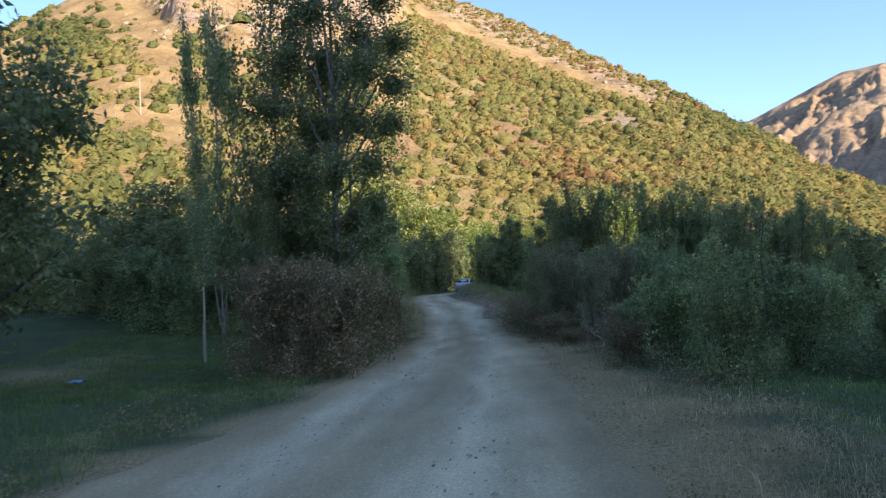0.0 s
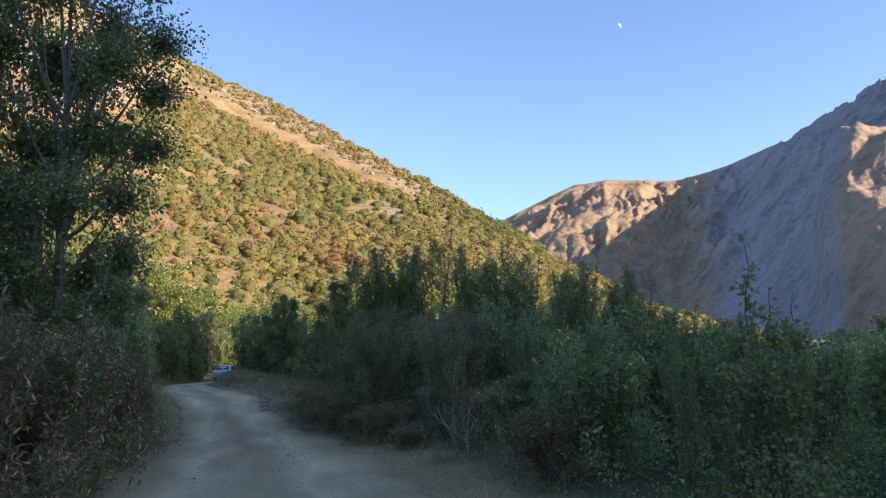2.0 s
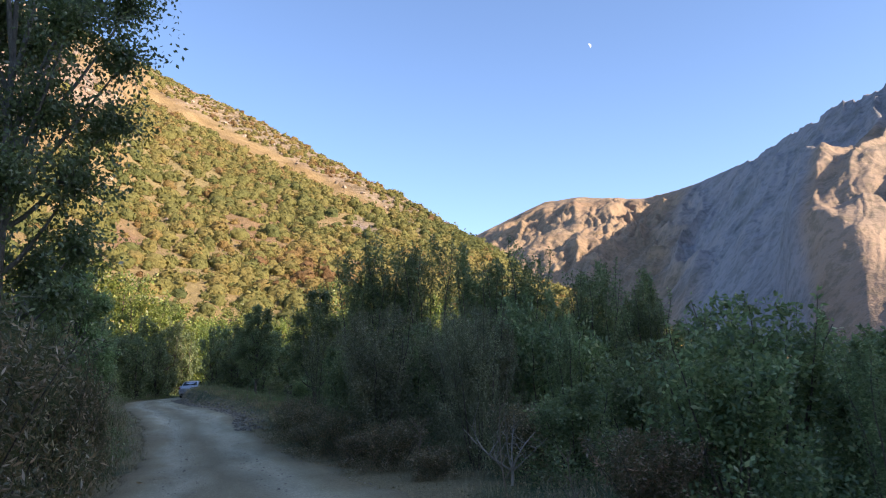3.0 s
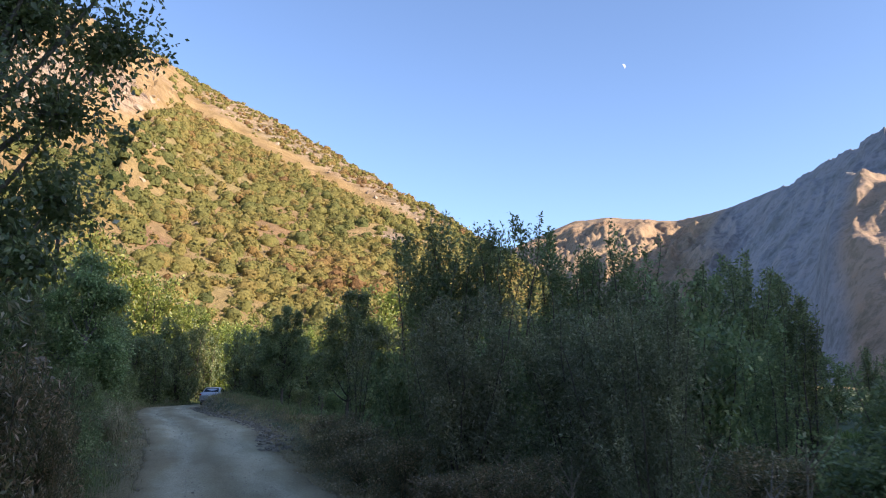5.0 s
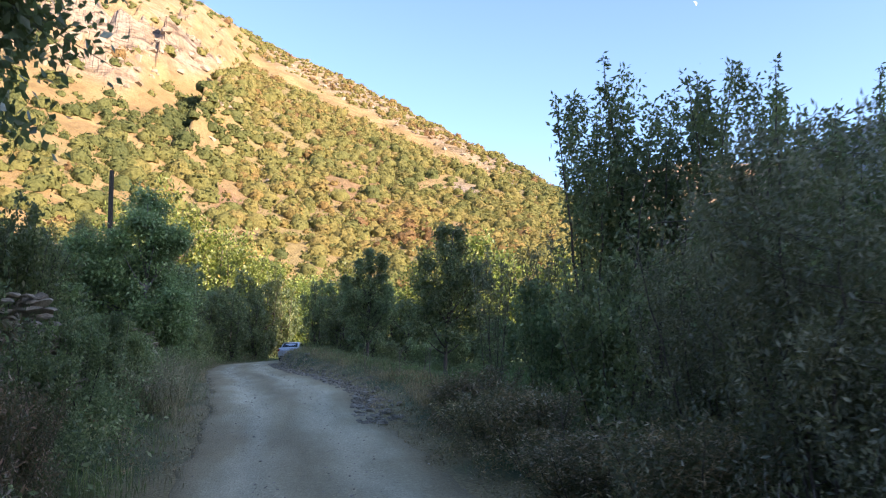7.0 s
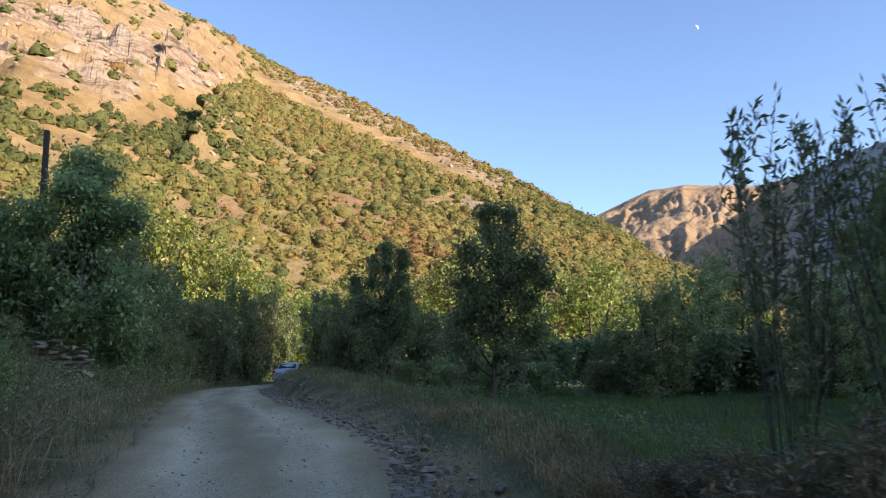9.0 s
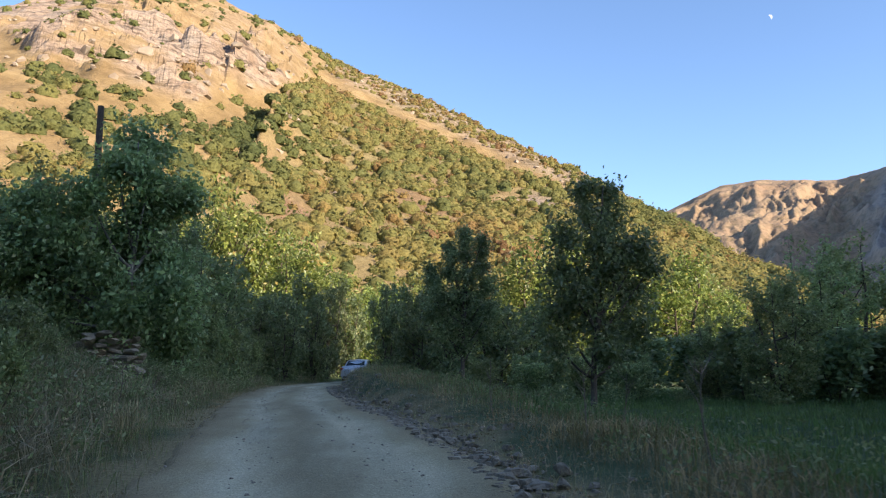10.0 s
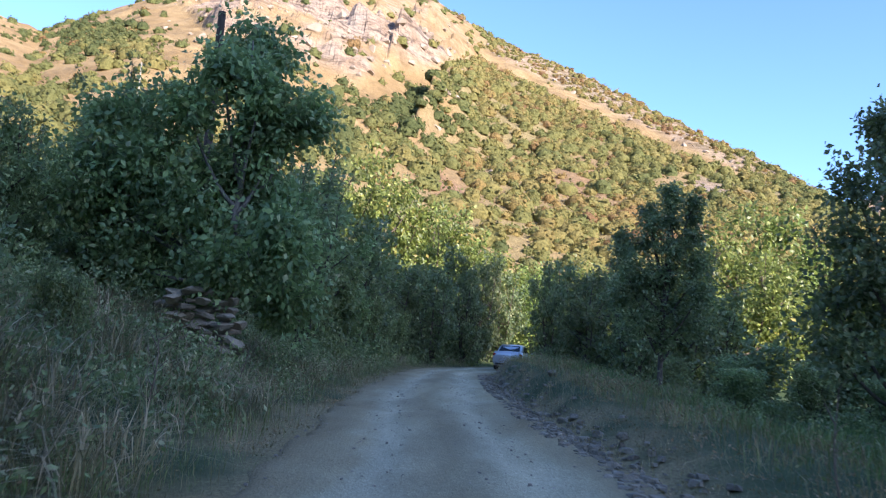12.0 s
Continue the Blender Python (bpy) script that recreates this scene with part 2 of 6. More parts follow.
def hill_material():
    """Dry golden grass, red-brown scree and pale jointed rock on the slope."""
    mat, tree, bsdf = nodes_of("hill_slope")
    where = place_of(tree)
    a, b, c, d = noise_of(tree, where, 0.018, 6), noise_of(tree, where, 0.09, 6, 0.65), noise_of(tree, where, 0.55, 6, 0.7), noise_of(tree, where, 1.7, 5, 0.7)
    grass = ramp(tree, b, [(0.32, (0.185, 0.120, 0.048)), (0.5, (0.275, 0.185, 0.080)), (0.68, (0.36, 0.258, 0.124))])
    soil = ramp(tree, c, [(0.3, (0.165, 0.130, 0.055)), (0.7, (0.285, 0.225, 0.10))])
    scree = ramp(tree, c, [(0.3, (0.13, 0.075, 0.042)), (0.55, (0.23, 0.14, 0.078)), (0.75, (0.33, 0.215, 0.13))])
    rock = ramp(tree, b, [(0.3, (0.24, 0.168, 0.115)), (0.5, (0.315, 0.24, 0.182)), (0.7, (0.265, 0.228, 0.195))])
    rock = mixed(tree, 0.75, rock, ramp(tree, c, [(0.34, (0.32, 0.30, 0.29)), (0.47, (0.92, 0.92, 0.92)), (0.66, (1.35, 1.32, 1.28))]), "MULTIPLY")
    bent = tree.nodes.new("ShaderNodeMapping")
    bent.inputs["Rotation"].default_value, bent.inputs["Scale"].default_value = (0.25, 0.5, 0.2), (0.055, 0.055, 0.42)
    tree.links.new(where, bent.inputs["Vector"])
    strata = noise_of(tree, bent.outputs["Vector"], 1.0, 6, 0.72)
    rock = mixed(tree, 0.85, rock, ramp(tree, strata, [(0.39, (0.24, 0.21, 0.20)), (0.48, (0.92, 0.90, 0.88)), (0.66, (1.3, 1.28, 1.25))]), "MULTIPLY")
    base = mixed(tree, attribute_of(tree, "golden"), mixed(tree, ramp(tree, a, [(0.45, (0, 0, 0)), (0.6, (1, 1, 1))]), soil, grass), grass)
    base = mixed(tree, attribute_of(tree, "scree"), base, scree)
    col = mixed(tree, attribute_of(tree, "rocky"), base, rock)
    col = mixed(tree, 0.5, col, ramp(tree, d, [(0.3, (0.6, 0.6, 0.6)), (0.65, (1.12, 1.12, 1.12))]), "MULTIPLY")
    tree.links.new(col, bsdf.inputs["Base Color"])
    bsdf.inputs["Roughness"].default_value = 0.95
    bump(tree, bsdf, c, 0.8, 1.4)
    return mat


def mountain_material():
    """Bare slopes: red-brown earth on the far peak, the near flank's blue-grey shade and haze put into its colour,
    scrub in specks and gullies.
    """
    mat, tree, bsdf = nodes_of("bare_mountain")
    where = place_of(tree)
    b, c, d = noise_of(tree, where, 0.004, 7, 0.6), noise_of(tree, where, 0.02, 7, 0.7), noise_of(tree, where, 0.11, 6, 0.75)
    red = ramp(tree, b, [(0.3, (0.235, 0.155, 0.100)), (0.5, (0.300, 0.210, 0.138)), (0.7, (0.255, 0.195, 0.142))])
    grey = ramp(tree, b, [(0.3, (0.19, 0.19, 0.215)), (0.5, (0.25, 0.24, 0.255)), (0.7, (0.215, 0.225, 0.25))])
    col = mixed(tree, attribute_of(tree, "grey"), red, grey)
    col = mixed(tree, 0.75, col, ramp(tree, c, [(0.36, (0.56, 0.60, 0.56)), (0.5, (0.95, 0.96, 0.95)), (0.68, (1.18, 1.14, 1.08))]), "MULTIPLY")
    col = mixed(tree, 0.6, col, ramp(tree, d, [(0.40, (0.50, 0.56, 0.48)), (0.52, (1.05, 1.03, 1.0))]), "MULTIPLY")
    tree.links.new(col, bsdf.inputs["Base Color"])
    bsdf.inputs["Roughness"].default_value = 0.95
    bump(tree, bsdf, c, 0.7, 9.0)
    return mat


def stone_material(name, dark, light, scale=6.0):
    mat, tree, bsdf = nodes_of(name)
    where = place_of(tree)
    a, b = noise_of(tree, where, scale, 6, 0.7), noise_of(tree, where, scale * 6, 4, 0.7)
    info = tree.nodes.new("ShaderNodeObjectInfo")
    col = mixed(tree, 0.5, ramp(tree, a, [(0.3, dark), (0.7, light)]), ramp(tree, info.outputs["Random"], [(0, (0.7, 0.68, 0.66)), (1, (1.2, 1.15, 1.1))]), "MULTIPLY")
    geo = tree.nodes.new("ShaderNodeNewGeometry")
    col = mixed(tree, 0.6, col, ramp(tree, geo.outputs["Random Per Island"], [(0, (0.55, 0.53, 0.50)), (0.6, (1.0, 0.98, 0.95)), (1, (1.5, 1.46, 1.4))]), "MULTIPLY")
    tree.links.new(col, bsdf.inputs["Base Color"])
    bsdf.inputs["Roughness"].default_value = 0.9
    bump(tree, bsdf, b, 0.8, 0.03)
    return mat


TURF, ROAD, HILL, MOUNTAIN = ground_material(), road_material(), hill_material(), mountain_material()
GRAVEL = stone_material("loose_gravel", (0.24, 0.215, 0.18), (0.50, 0.46, 0.39), 9.0)
STONE = stone_material("shoulder_stone", (0.14, 0.13, 0.10), (0.36, 0.34, 0.275))
SLAB = stone_material("stacked_stone", (0.19, 0.165, 0.12), (0.42, 0.38, 0.30), 4.0)
CRAG = stone_material("crag_rock", (0.22, 0.17, 0.13), (0.50, 0.43, 0.35), 0.35)
BARK = bark_material("brown_bark", (0.05, 0.04, 0.03), (0.15, 0.12, 0.09))
PALE_BARK = bark_material("pale_bark", (0.11, 0.10, 0.085), (0.30, 0.28, 0.24))
ASH_BARK = bark_material("ash_grey_bark", (0.24, 0.22, 0.18), (0.50, 0.46, 0.38))
POLE_WOOD = bark_material("tarred_wood", (0.035, 0.028, 0.022), (0.10, 0.08, 0.06))
CONCRETE = plain_material("concrete", (0.32, 0.30, 0.26), 0.85)
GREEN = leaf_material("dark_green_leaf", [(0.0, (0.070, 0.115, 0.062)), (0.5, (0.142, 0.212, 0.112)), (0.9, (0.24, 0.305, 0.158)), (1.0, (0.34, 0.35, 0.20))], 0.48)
# GREEN made lighter: brightness put into the leaves of the shaded bank growth.
BRIGHTENED_GREEN = leaf_material("brightened_green_leaf", [(0.0, (0.115, 0.170, 0.080)), (0.5, (0.225, 0.310, 0.142)), (0.9, (0.33, 0.40, 0.19)), (1.0, (0.43, 0.43, 0.23))], 0.48)
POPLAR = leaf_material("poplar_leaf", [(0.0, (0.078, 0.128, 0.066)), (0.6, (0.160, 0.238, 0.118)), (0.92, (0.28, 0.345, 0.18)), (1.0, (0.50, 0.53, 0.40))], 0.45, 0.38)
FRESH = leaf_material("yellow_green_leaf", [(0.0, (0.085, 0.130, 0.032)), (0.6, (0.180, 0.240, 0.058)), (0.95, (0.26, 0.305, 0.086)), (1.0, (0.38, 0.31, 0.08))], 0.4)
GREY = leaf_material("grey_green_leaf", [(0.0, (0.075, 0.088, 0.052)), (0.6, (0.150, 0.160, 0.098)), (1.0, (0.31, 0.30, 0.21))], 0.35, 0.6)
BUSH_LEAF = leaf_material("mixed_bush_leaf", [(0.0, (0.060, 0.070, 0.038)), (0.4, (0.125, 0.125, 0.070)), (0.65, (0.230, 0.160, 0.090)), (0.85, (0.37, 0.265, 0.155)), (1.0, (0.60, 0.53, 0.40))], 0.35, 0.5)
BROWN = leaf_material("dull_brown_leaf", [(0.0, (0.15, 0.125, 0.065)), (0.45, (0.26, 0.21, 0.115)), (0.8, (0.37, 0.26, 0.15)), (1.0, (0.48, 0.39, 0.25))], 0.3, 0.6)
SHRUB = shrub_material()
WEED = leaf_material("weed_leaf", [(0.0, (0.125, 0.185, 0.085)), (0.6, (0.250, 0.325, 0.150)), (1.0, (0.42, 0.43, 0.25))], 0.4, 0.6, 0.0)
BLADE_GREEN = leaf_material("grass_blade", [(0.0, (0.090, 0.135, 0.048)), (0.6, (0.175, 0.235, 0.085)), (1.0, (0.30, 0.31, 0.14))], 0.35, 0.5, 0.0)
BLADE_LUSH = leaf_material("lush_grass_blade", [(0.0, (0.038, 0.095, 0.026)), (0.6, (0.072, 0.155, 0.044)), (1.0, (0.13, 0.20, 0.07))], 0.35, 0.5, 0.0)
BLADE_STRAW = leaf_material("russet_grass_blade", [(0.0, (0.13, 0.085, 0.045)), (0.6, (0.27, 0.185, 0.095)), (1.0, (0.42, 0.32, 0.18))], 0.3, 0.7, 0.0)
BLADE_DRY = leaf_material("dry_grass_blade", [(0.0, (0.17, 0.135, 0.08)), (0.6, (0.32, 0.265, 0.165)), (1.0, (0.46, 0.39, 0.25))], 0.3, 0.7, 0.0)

# ---- the large structure ----
ROAD_Y = [-60, -20, 0, 8, 13, 20, 28, 34, 38, 42, 46, 50, 54, 58, 66, 72, 78, 84, 92, 110, 140]
ROAD_L = [-9, -5, -3.0, -2.45, -1.6, -1.1, -0.95, -1.25, -1.5, -1.95, -2.45, -2.85, -3.2, -3.5, -4.0, -4.3, -3.3, -1.2, 2.5, 13, 31]
ROAD_R = [-4, -0.5, 1.95, 2.05, 2.2, 2.45, 1.95, 1.55, 1.8, 1.45, 0.95, 0.35, 0.0, -0.35, -0.8, -0.85, 0.5, 2.8, 6.6, 17, 35]
GRADE_Y = [-60, 0, 5, 10, 20, 27, 32, 38, 45, 52, 60, 68, 78, 300]
GRADE_Z = [2.0, 0.70, 0.48, 0.34, 0.17, 0.02, 0.15, 0.38, 0.50, 0.50, 0.48, 0.40, 0.34, 0.4]


def grade(y):
    return np.interp(y, GRADE_Y, GRADE_Z)


def ground_height(x, y):
    """The valley floor: the road's grade, a bank beside it on one side, a lower meadow on the other."""
    x, y = np.asarray(x, float), np.asarray(y, float)
    z = grade(y)
    left, right = np.interp(y, ROAD_Y, ROAD_L), np.interp(y, ROAD_Y, ROAD_R)
    bank = np.interp(y, [22, 27, 31, 34, 44, 60, 76, 90], [0.0, 0.6, 1.15, 1.15, 1.35, 1.1, 0.5, 0.3])
    z = z + bank * steps(left - x, 0.4, np.interp(y, [26, 32, 40], [3.0, 3.2, 4.5]))
    low = np.interp(y, [-10, 6, 20, 34, 44, 60, 80, 100], [0.25, 0.15, 0.2, 0.35, 0.55, 0.6, 0.5, 0.0])
    rim = np.interp(y, [30, 42, 50, 58, 70, 76, 82], [0.0, 0.12, 0.42, 0.70, 0.72, 0.40, 0.1])
    z = z - low * steps(x - right, 1.5, 6.0) + rim * steps(x - right, 0.2, 1.0) * (1 - steps(x - right, 2.5, 5.5))
    off = np.maximum(np.maximum(left - x, x - right), 0)
    z = z + (fractal(x * 0.5, y * 0.5, 0, 4, 3) - 0.5) * 0.30 * steps(off, 0.0, 2.5)
    return z - 0.02 * (off <= 0)


def sheet(name, xs, ys, height, material):
    gx, gy = np.meshgrid(xs, ys)
    gz = height(gx.ravel(), gy.ravel())
    nx = len(xs)
    i = (np.arange(len(ys) - 1)[:, None] * nx + np.arange(nx - 1)[None]).ravel()
    return mesh_from(name, np.stack([gx.ravel(), gy.ravel(), gz], 1), np.stack([i, i + 1, i + nx + 1, i + nx], 1), material, True)


xs = np.unique(np.concatenate([np.linspace(-3000, -140, 9), np.linspace(-140, -14, 40), np.linspace(-14, 16, 110), np.linspace(16, 140, 40), np.linspace(140, 3000, 9)]))
ys = np.unique(np.concatenate([np.linspace(-1500, -30, 7), np.linspace(-30, 0, 20), np.linspace(0, 90, 240), np.linspace(90, 200, 40), np.linspace(200, 4000, 12)]))
me = sheet("ground", xs, ys, lambda x, y: ground_height(x, y) - 0.03, TURF)
co = np.empty(len(me.vertices) * 3, np.float32)
me.vertices.foreach_get("co", co)
co = co.reshape(-1, 3)
off = np.maximum(np.interp(co[:, 1], ROAD_Y, ROAD_L) - co[:, 0], co[:, 0] - np.interp(co[:, 1], ROAD_Y, ROAD_R))
set_value(me, "bare", np.clip(0.9 * np.exp(-(((co[:, 0] + 10.2) / 2.4) ** 2 + ((co[:, 1] - 18.8) / 2.4) ** 2)) + (1 - steps(off + (fractal(co[:, 0] * 0.9, co[:, 1] * 0.9, 0, 3, 91) - 0.5) * 1.8 - np.where((co[:, 0] > 0) & (co[:, 1] < 24), 0.8, 0.0), 0.25, 1.0)), 0, 1) * 0.95)
tagged(new("ground", me), "valley floor of green turf with dry and bare patches", "ground", kind="structure")


def build_road():
    """The gravel track: a strip with a low crown, two worn wheel tracks and ragged edges."""
    ys = np.linspace(-30, 110, 620)
    lanes = np.linspace(-0.10, 1.10, 46)
    left, right = np.interp(ys, ROAD_Y, ROAD_L), np.interp(ys, ROAD_Y, ROAD_R)
    for edge in (left, right):
        edge[:] = np.convolve(np.pad(edge, 12, mode="edge"), np.ones(25) / 25, "valid")
    ragged_l = (fractal(ys * 0.9, ys * 0 + 3, 0, 4, 7) - 0.5) * 0.5
    ragged_r = (fractal(ys * 0.9, ys * 0 + 9, 0, 4, 8) - 0.5) * 0.5
    x = (left + ragged_l)[:, None] * (1 - lanes) + (right + ragged_r)[:, None] * lanes
    y = np.repeat(ys[:, None], len(lanes), 1)
    z = grade(y) + 0.015
    ruts = np.exp(-((lanes - 0.27) / 0.09) ** 2) + np.exp(-((lanes - 0.70) / 0.09) ** 2)
    z = z - 0.045 * ruts + (fractal(x * 1.6, y * 1.6, 0, 5, 11) - 0.5) * 0.05
    z = z - 0.30 * (steps(-lanes, 0.0, 0.10) + steps(lanes, 1.0, 1.10))[None]
    n = len(lanes)
    i = (np.arange(len(ys) - 1)[:, None] * n + np.arange(n - 1)[None]).ravel()
    me = mesh_from("road", np.stack([x.ravel(), y.ravel(), z.ravel()], 1), np.stack([i, i + 1, i + n + 1, i + n], 1), ROAD, True)
    set_value(me, "across", np.repeat(lanes[None], len(ys), 0).ravel())
    return tagged(new("road", me), "pale grey gravel track with worn wheel ruts", "road", kind="structure")


build_road()

# The slope beyond the valley: azimuth in degrees clockwise from +y round HUB, rise of its crest, and its distance.
HUB = (0.3, 33.0)
CREST_A = [-88, -50, -37, -34.5, -28, -20, -11, -6.8, -2.3, 5.6, 14.4, 23, 28, 35, 43, 60]
CREST_T = [0.40, 0.37, 0.345, 0.335, 0.408, 0.478, 0.495, 0.465, 0.422, 0.359, 0.281, 0.190, 0.124, 0.062, 0.0, -0.03]
CREST_R = [400, 400, 420, 400, 380, 420, 440, 440, 430, 380, 320, 260, 225, 205, 190, 190]
FOOT_A = [-88, -37, -20, -8, 5, 15, 25, 43, 60]
FOOT_R = [50, 55, 85, 105, 115, 115, 112, 120, 130]


def strip_of(a, t):
    """The bare golden strip that runs below the crest."""
    line = np.interp(a, [-3, 5.7, 10, 13.6, 18], [0.397, 0.3255, 0.291, 0.2615, 0.225])
    return np.exp(-(((t - line) / 0.0105) ** 2)) * steps(a, -5, -2) * (1 - steps(a, 15, 18))


def hill_zones(a, t):
    """How rocky and how golden the slope is at azimuth a and rise t."""
    crest = np.interp(a, CREST_A, CREST_T)
    open_line = np.interp(a, [-40, -30, -26, -19, -11, -6, -2.7, 0], [0.27, 0.255, 0.25, 0.275, 0.30, 0.35, 0.42, 0.6])
    golden = steps(t, open_line - 0.012, open_line + 0.012) * (1 - steps(a, -3.5, -2.0))
    strip = strip_of(a, t)
    foot_line = np.interp(a, [-40, -28, -25, -22.5, -17, -12.6, -9.9, -7.5, -4, -2], [0.5, 0.45, 0.40, 0.372, 0.365, 0.343, 0.366, 0.365, 0.385, 0.42])
    rocky = steps(t, foot_line - 0.004, foot_line + 0.014) * (1 - steps(a, -3.6, -2.2)) * (1 - 0.65 * steps(t, crest - 0.06, crest - 0.035) * steps(a, -16, -11))
    rim = steps(t, crest - 0.028, crest - 0.016) * steps(a, -4, 0) * (1 - steps(a, 16, 22))
    return rocky, np.clip(golden + strip * 1.1, 0, 1), rim


def ledges(q, sharp=0.25):
    """A sawtooth with a quick rise and a long fall, between -0.5 and 0.5."""
    f = q - np.floor(q)
    return steps(f, 0.0, sharp) - f


def hill_height(a, r):
    crest_t, crest_r = np.interp(a, CREST_A, CREST_T), np.interp(a, CREST_A, CREST_R)
    foot = np.interp(a, FOOT_A, FOOT_R)
    u = (r - foot) / (crest_r - foot)
    x, y = HUB[0] + r * np.sin(np.radians(a)), HUB[1] + r * np.cos(np.radians(a))
    top = crest_t * crest_r + 1.6
    z = np.where(u < 1, top * np.clip(u, 0, 1) ** 1.06, top * (1 - 0.75 * (u - 1)))
    z = z + (fractal(x * 0.012, y * 0.012, 0, 4, 21) - 0.5) * 16 * np.clip(u, 0, 1) * np.clip(1.05 - u, 0.10, 1) * 1.6
    z = z + (fractal(x * 0.06, y * 0.06, 0, 4, 22) - 0.5) * 5.5 * np.clip(u * 3, 0, 1)
    t = z / np.maximum(r, 1)
    # two spurs of crag, steep on their shaded side
    for at, lo, hi, high, wide in (([-9.5, -7.2, -5.6, -3.9, -3.2], 0.27, 0.37, 9, 1.5), ([-13.5, -12.2, -10.6, -8.4, -7.0], 0.355, 0.455, 8, 1.3)):
        line = a - np.interp(t, [0.25, 0.30, 0.35, 0.42, 0.47], at)
        z = z + high * np.where(line < 0, np.exp(-((line / (wide * 0.22)) ** 2)), np.exp(-((line / (wide * 1.8)) ** 2))) * steps(t, lo, lo + 0.03) * (1 - steps(t, hi - 0.03, hi + 0.02)) * np.clip(fractal(x * 0.07, y * 0.07, z * 0.05, 4, 27) * 2.4 - 0.4, 0.25, 1.25)
    rocky, golden, rim = hill_zones(a, t)
    # rock: slanting ribs and ledges, broken into blocks
    east = r * np.radians(a)
    bend = (fractal(east * 0.02, z * 0.02, 0, 4, 24) - 0.5)
    rib = (0.87 * east - 0.5 * z) + bend * 46
    bed = 0.35 * east + z + bend * 26
    soft = 0.8 * np.clip((1.02 - u) * 4.5, 0.06, 1) * (0.35 + 1.1 * steps(fractal(east * 0.03, z * 0.03, 0, 3, 26), 0.35, 0.62))
    carve = ledges(rib / 38.0, 0.10) * 7.0 + ledges(rib / 14.0 + 0.3, 0.14) * 3.4 + ledges(bed / 13.0, 0.4) * 3.0
    for along, up, high, seed in ((0.035, 0.06, 8.0, 34), (0.09, 0.15, 5.0, 35), (0.22, 0.32, 2.4, 36)):
        block = value_noise(rib * along, bed * up, 0, seed)
        carve = carve + (np.floor(block * 6) / 6 * 0.75 + block * 0.25 - 0.45) * high
    z = z + rocky * carve * soft
    return np.where(u < 0, -3.0 + 0 * z, z - 0.4), rocky, golden, rim


def slab_streaks(a, t, x, y):
    """Pale slabs that lie bare in a broken line across the lower slope."""
    line = np.interp(a, [12, 14.5, 20.5, 25, 29], [0.235, 0.215, 0.172, 0.14, 0.10])
    other = np.interp(a, [16, 21, 27], [0.165, 0.135, 0.085])
    band = np.exp(-(((t - line) / 0.010) ** 2)) + 0.8 * np.exp(-(((t - other) / 0.009) ** 2))
    return np.clip(band, 0, 1) * steps(a, 11, 14) * (1 - steps(a, 27, 30)) * steps(fractal(x * 0.06, y * 0.06, 0, 3, 37), 0.45, 0.58)


def scree_patch(a, t, x, y):
    """Bare red-brown scree between the shrubs."""
    spot = np.exp(-(((a + 3.6) / 3.4) ** 2 + ((t - 0.215) / 0.04) ** 2)) + 0.7 * np.exp(-(((a + 7.0) / 1.6) ** 2 + ((t - 0.285) / 0.03) ** 2)) + 0.45 * np.exp(-(((a - 5) / 5.0) ** 2 + ((t - 0.21) / 0.05) ** 2))
    return np.clip(spot * (0.45 + 1.3 * steps(fractal(x * 0.05, y * 0.05, 0, 3, 39), 0.42, 0.6)), 0, 1)


def build_hill():
    az = np.concatenate([np.arange(-88, -42, 1.0), np.arange(-42, -28, 0.22), np.arange(-28, -2, 0.12), np.arange(-2, 46, 0.22), np.arange(46, 61, 1.0)])
    share = np.concatenate([[-0.02], np.linspace(0, 0.6, 75), np.linspace(0.605, 1, 105), np.linspace(1.03, 2.0, 16)])
    A = np.repeat(az[:, None], len(share), 1)
    foot, crest_r = np.interp(A, FOOT_A, FOOT_R), np.interp(A, CREST_A, CREST_R)
    R = foot + share[None] * (crest_r - foot)
    Z, rocky, golden, rim = hill_height(A, R)
    X, Y = HUB[0] + R * np.sin(np.radians(A)), HUB[1] + R * np.cos(np.radians(A))
    n = len(share)
    i = (np.arange(len(az) - 1)[:, None] * n + np.arange(n - 1)[None]).ravel()
    me = mesh_from("hillside", np.stack([X.ravel(), Y.ravel(), Z.ravel()], 1), np.stack([i, i + n, i + n + 1, i + 1], 1), HILL, True)
    T = Z / R
    set_value(me, "rocky", np.clip(rocky * (0.25 + 0.9 * steps(fractal(X * 0.035, Y * 0.035, Z * 0.035, 4, 31), 0.40, 0.50)) + rim * 0.6 + slab_streaks(A, T, X, Y), 0, 1).ravel())
    set_value(me, "golden", golden.ravel())
    set_value(me, "scree", scree_patch(A, T, X, Y).ravel())
    me.polygons.foreach_set("use_smooth", rocky.ravel()[i] < 0.3)
    return tagged(new("hillside", me), "sunlit hillside of golden grass, scree and rocky crags", "hillside", kind="structure")


build_hill()

PEAK_A = [2, 10, 18, 22.9, 27.1, 29.5, 34.6, 36.5, 38.5, 41.6, 43.5, 45.5, 47.6, 50, 52.5, 57, 64, 75, 95]
PEAK_T = [0.06, 0.10, 0.15, 0.188, 0.219, 0.2215, 0.212, 0.217, 0.224, 0.243, 0.2605, 0.277, 0.289, 0.305, 0.316, 0.315, 0.28, 0.23, 0.20]
PEAK_R = [2300, 2300, 2250, 2200, 2150, 2100, 2030, 1870, 1660, 1400, 1280, 1170, 1080, 1000, 950, 920, 880, 900, 950]


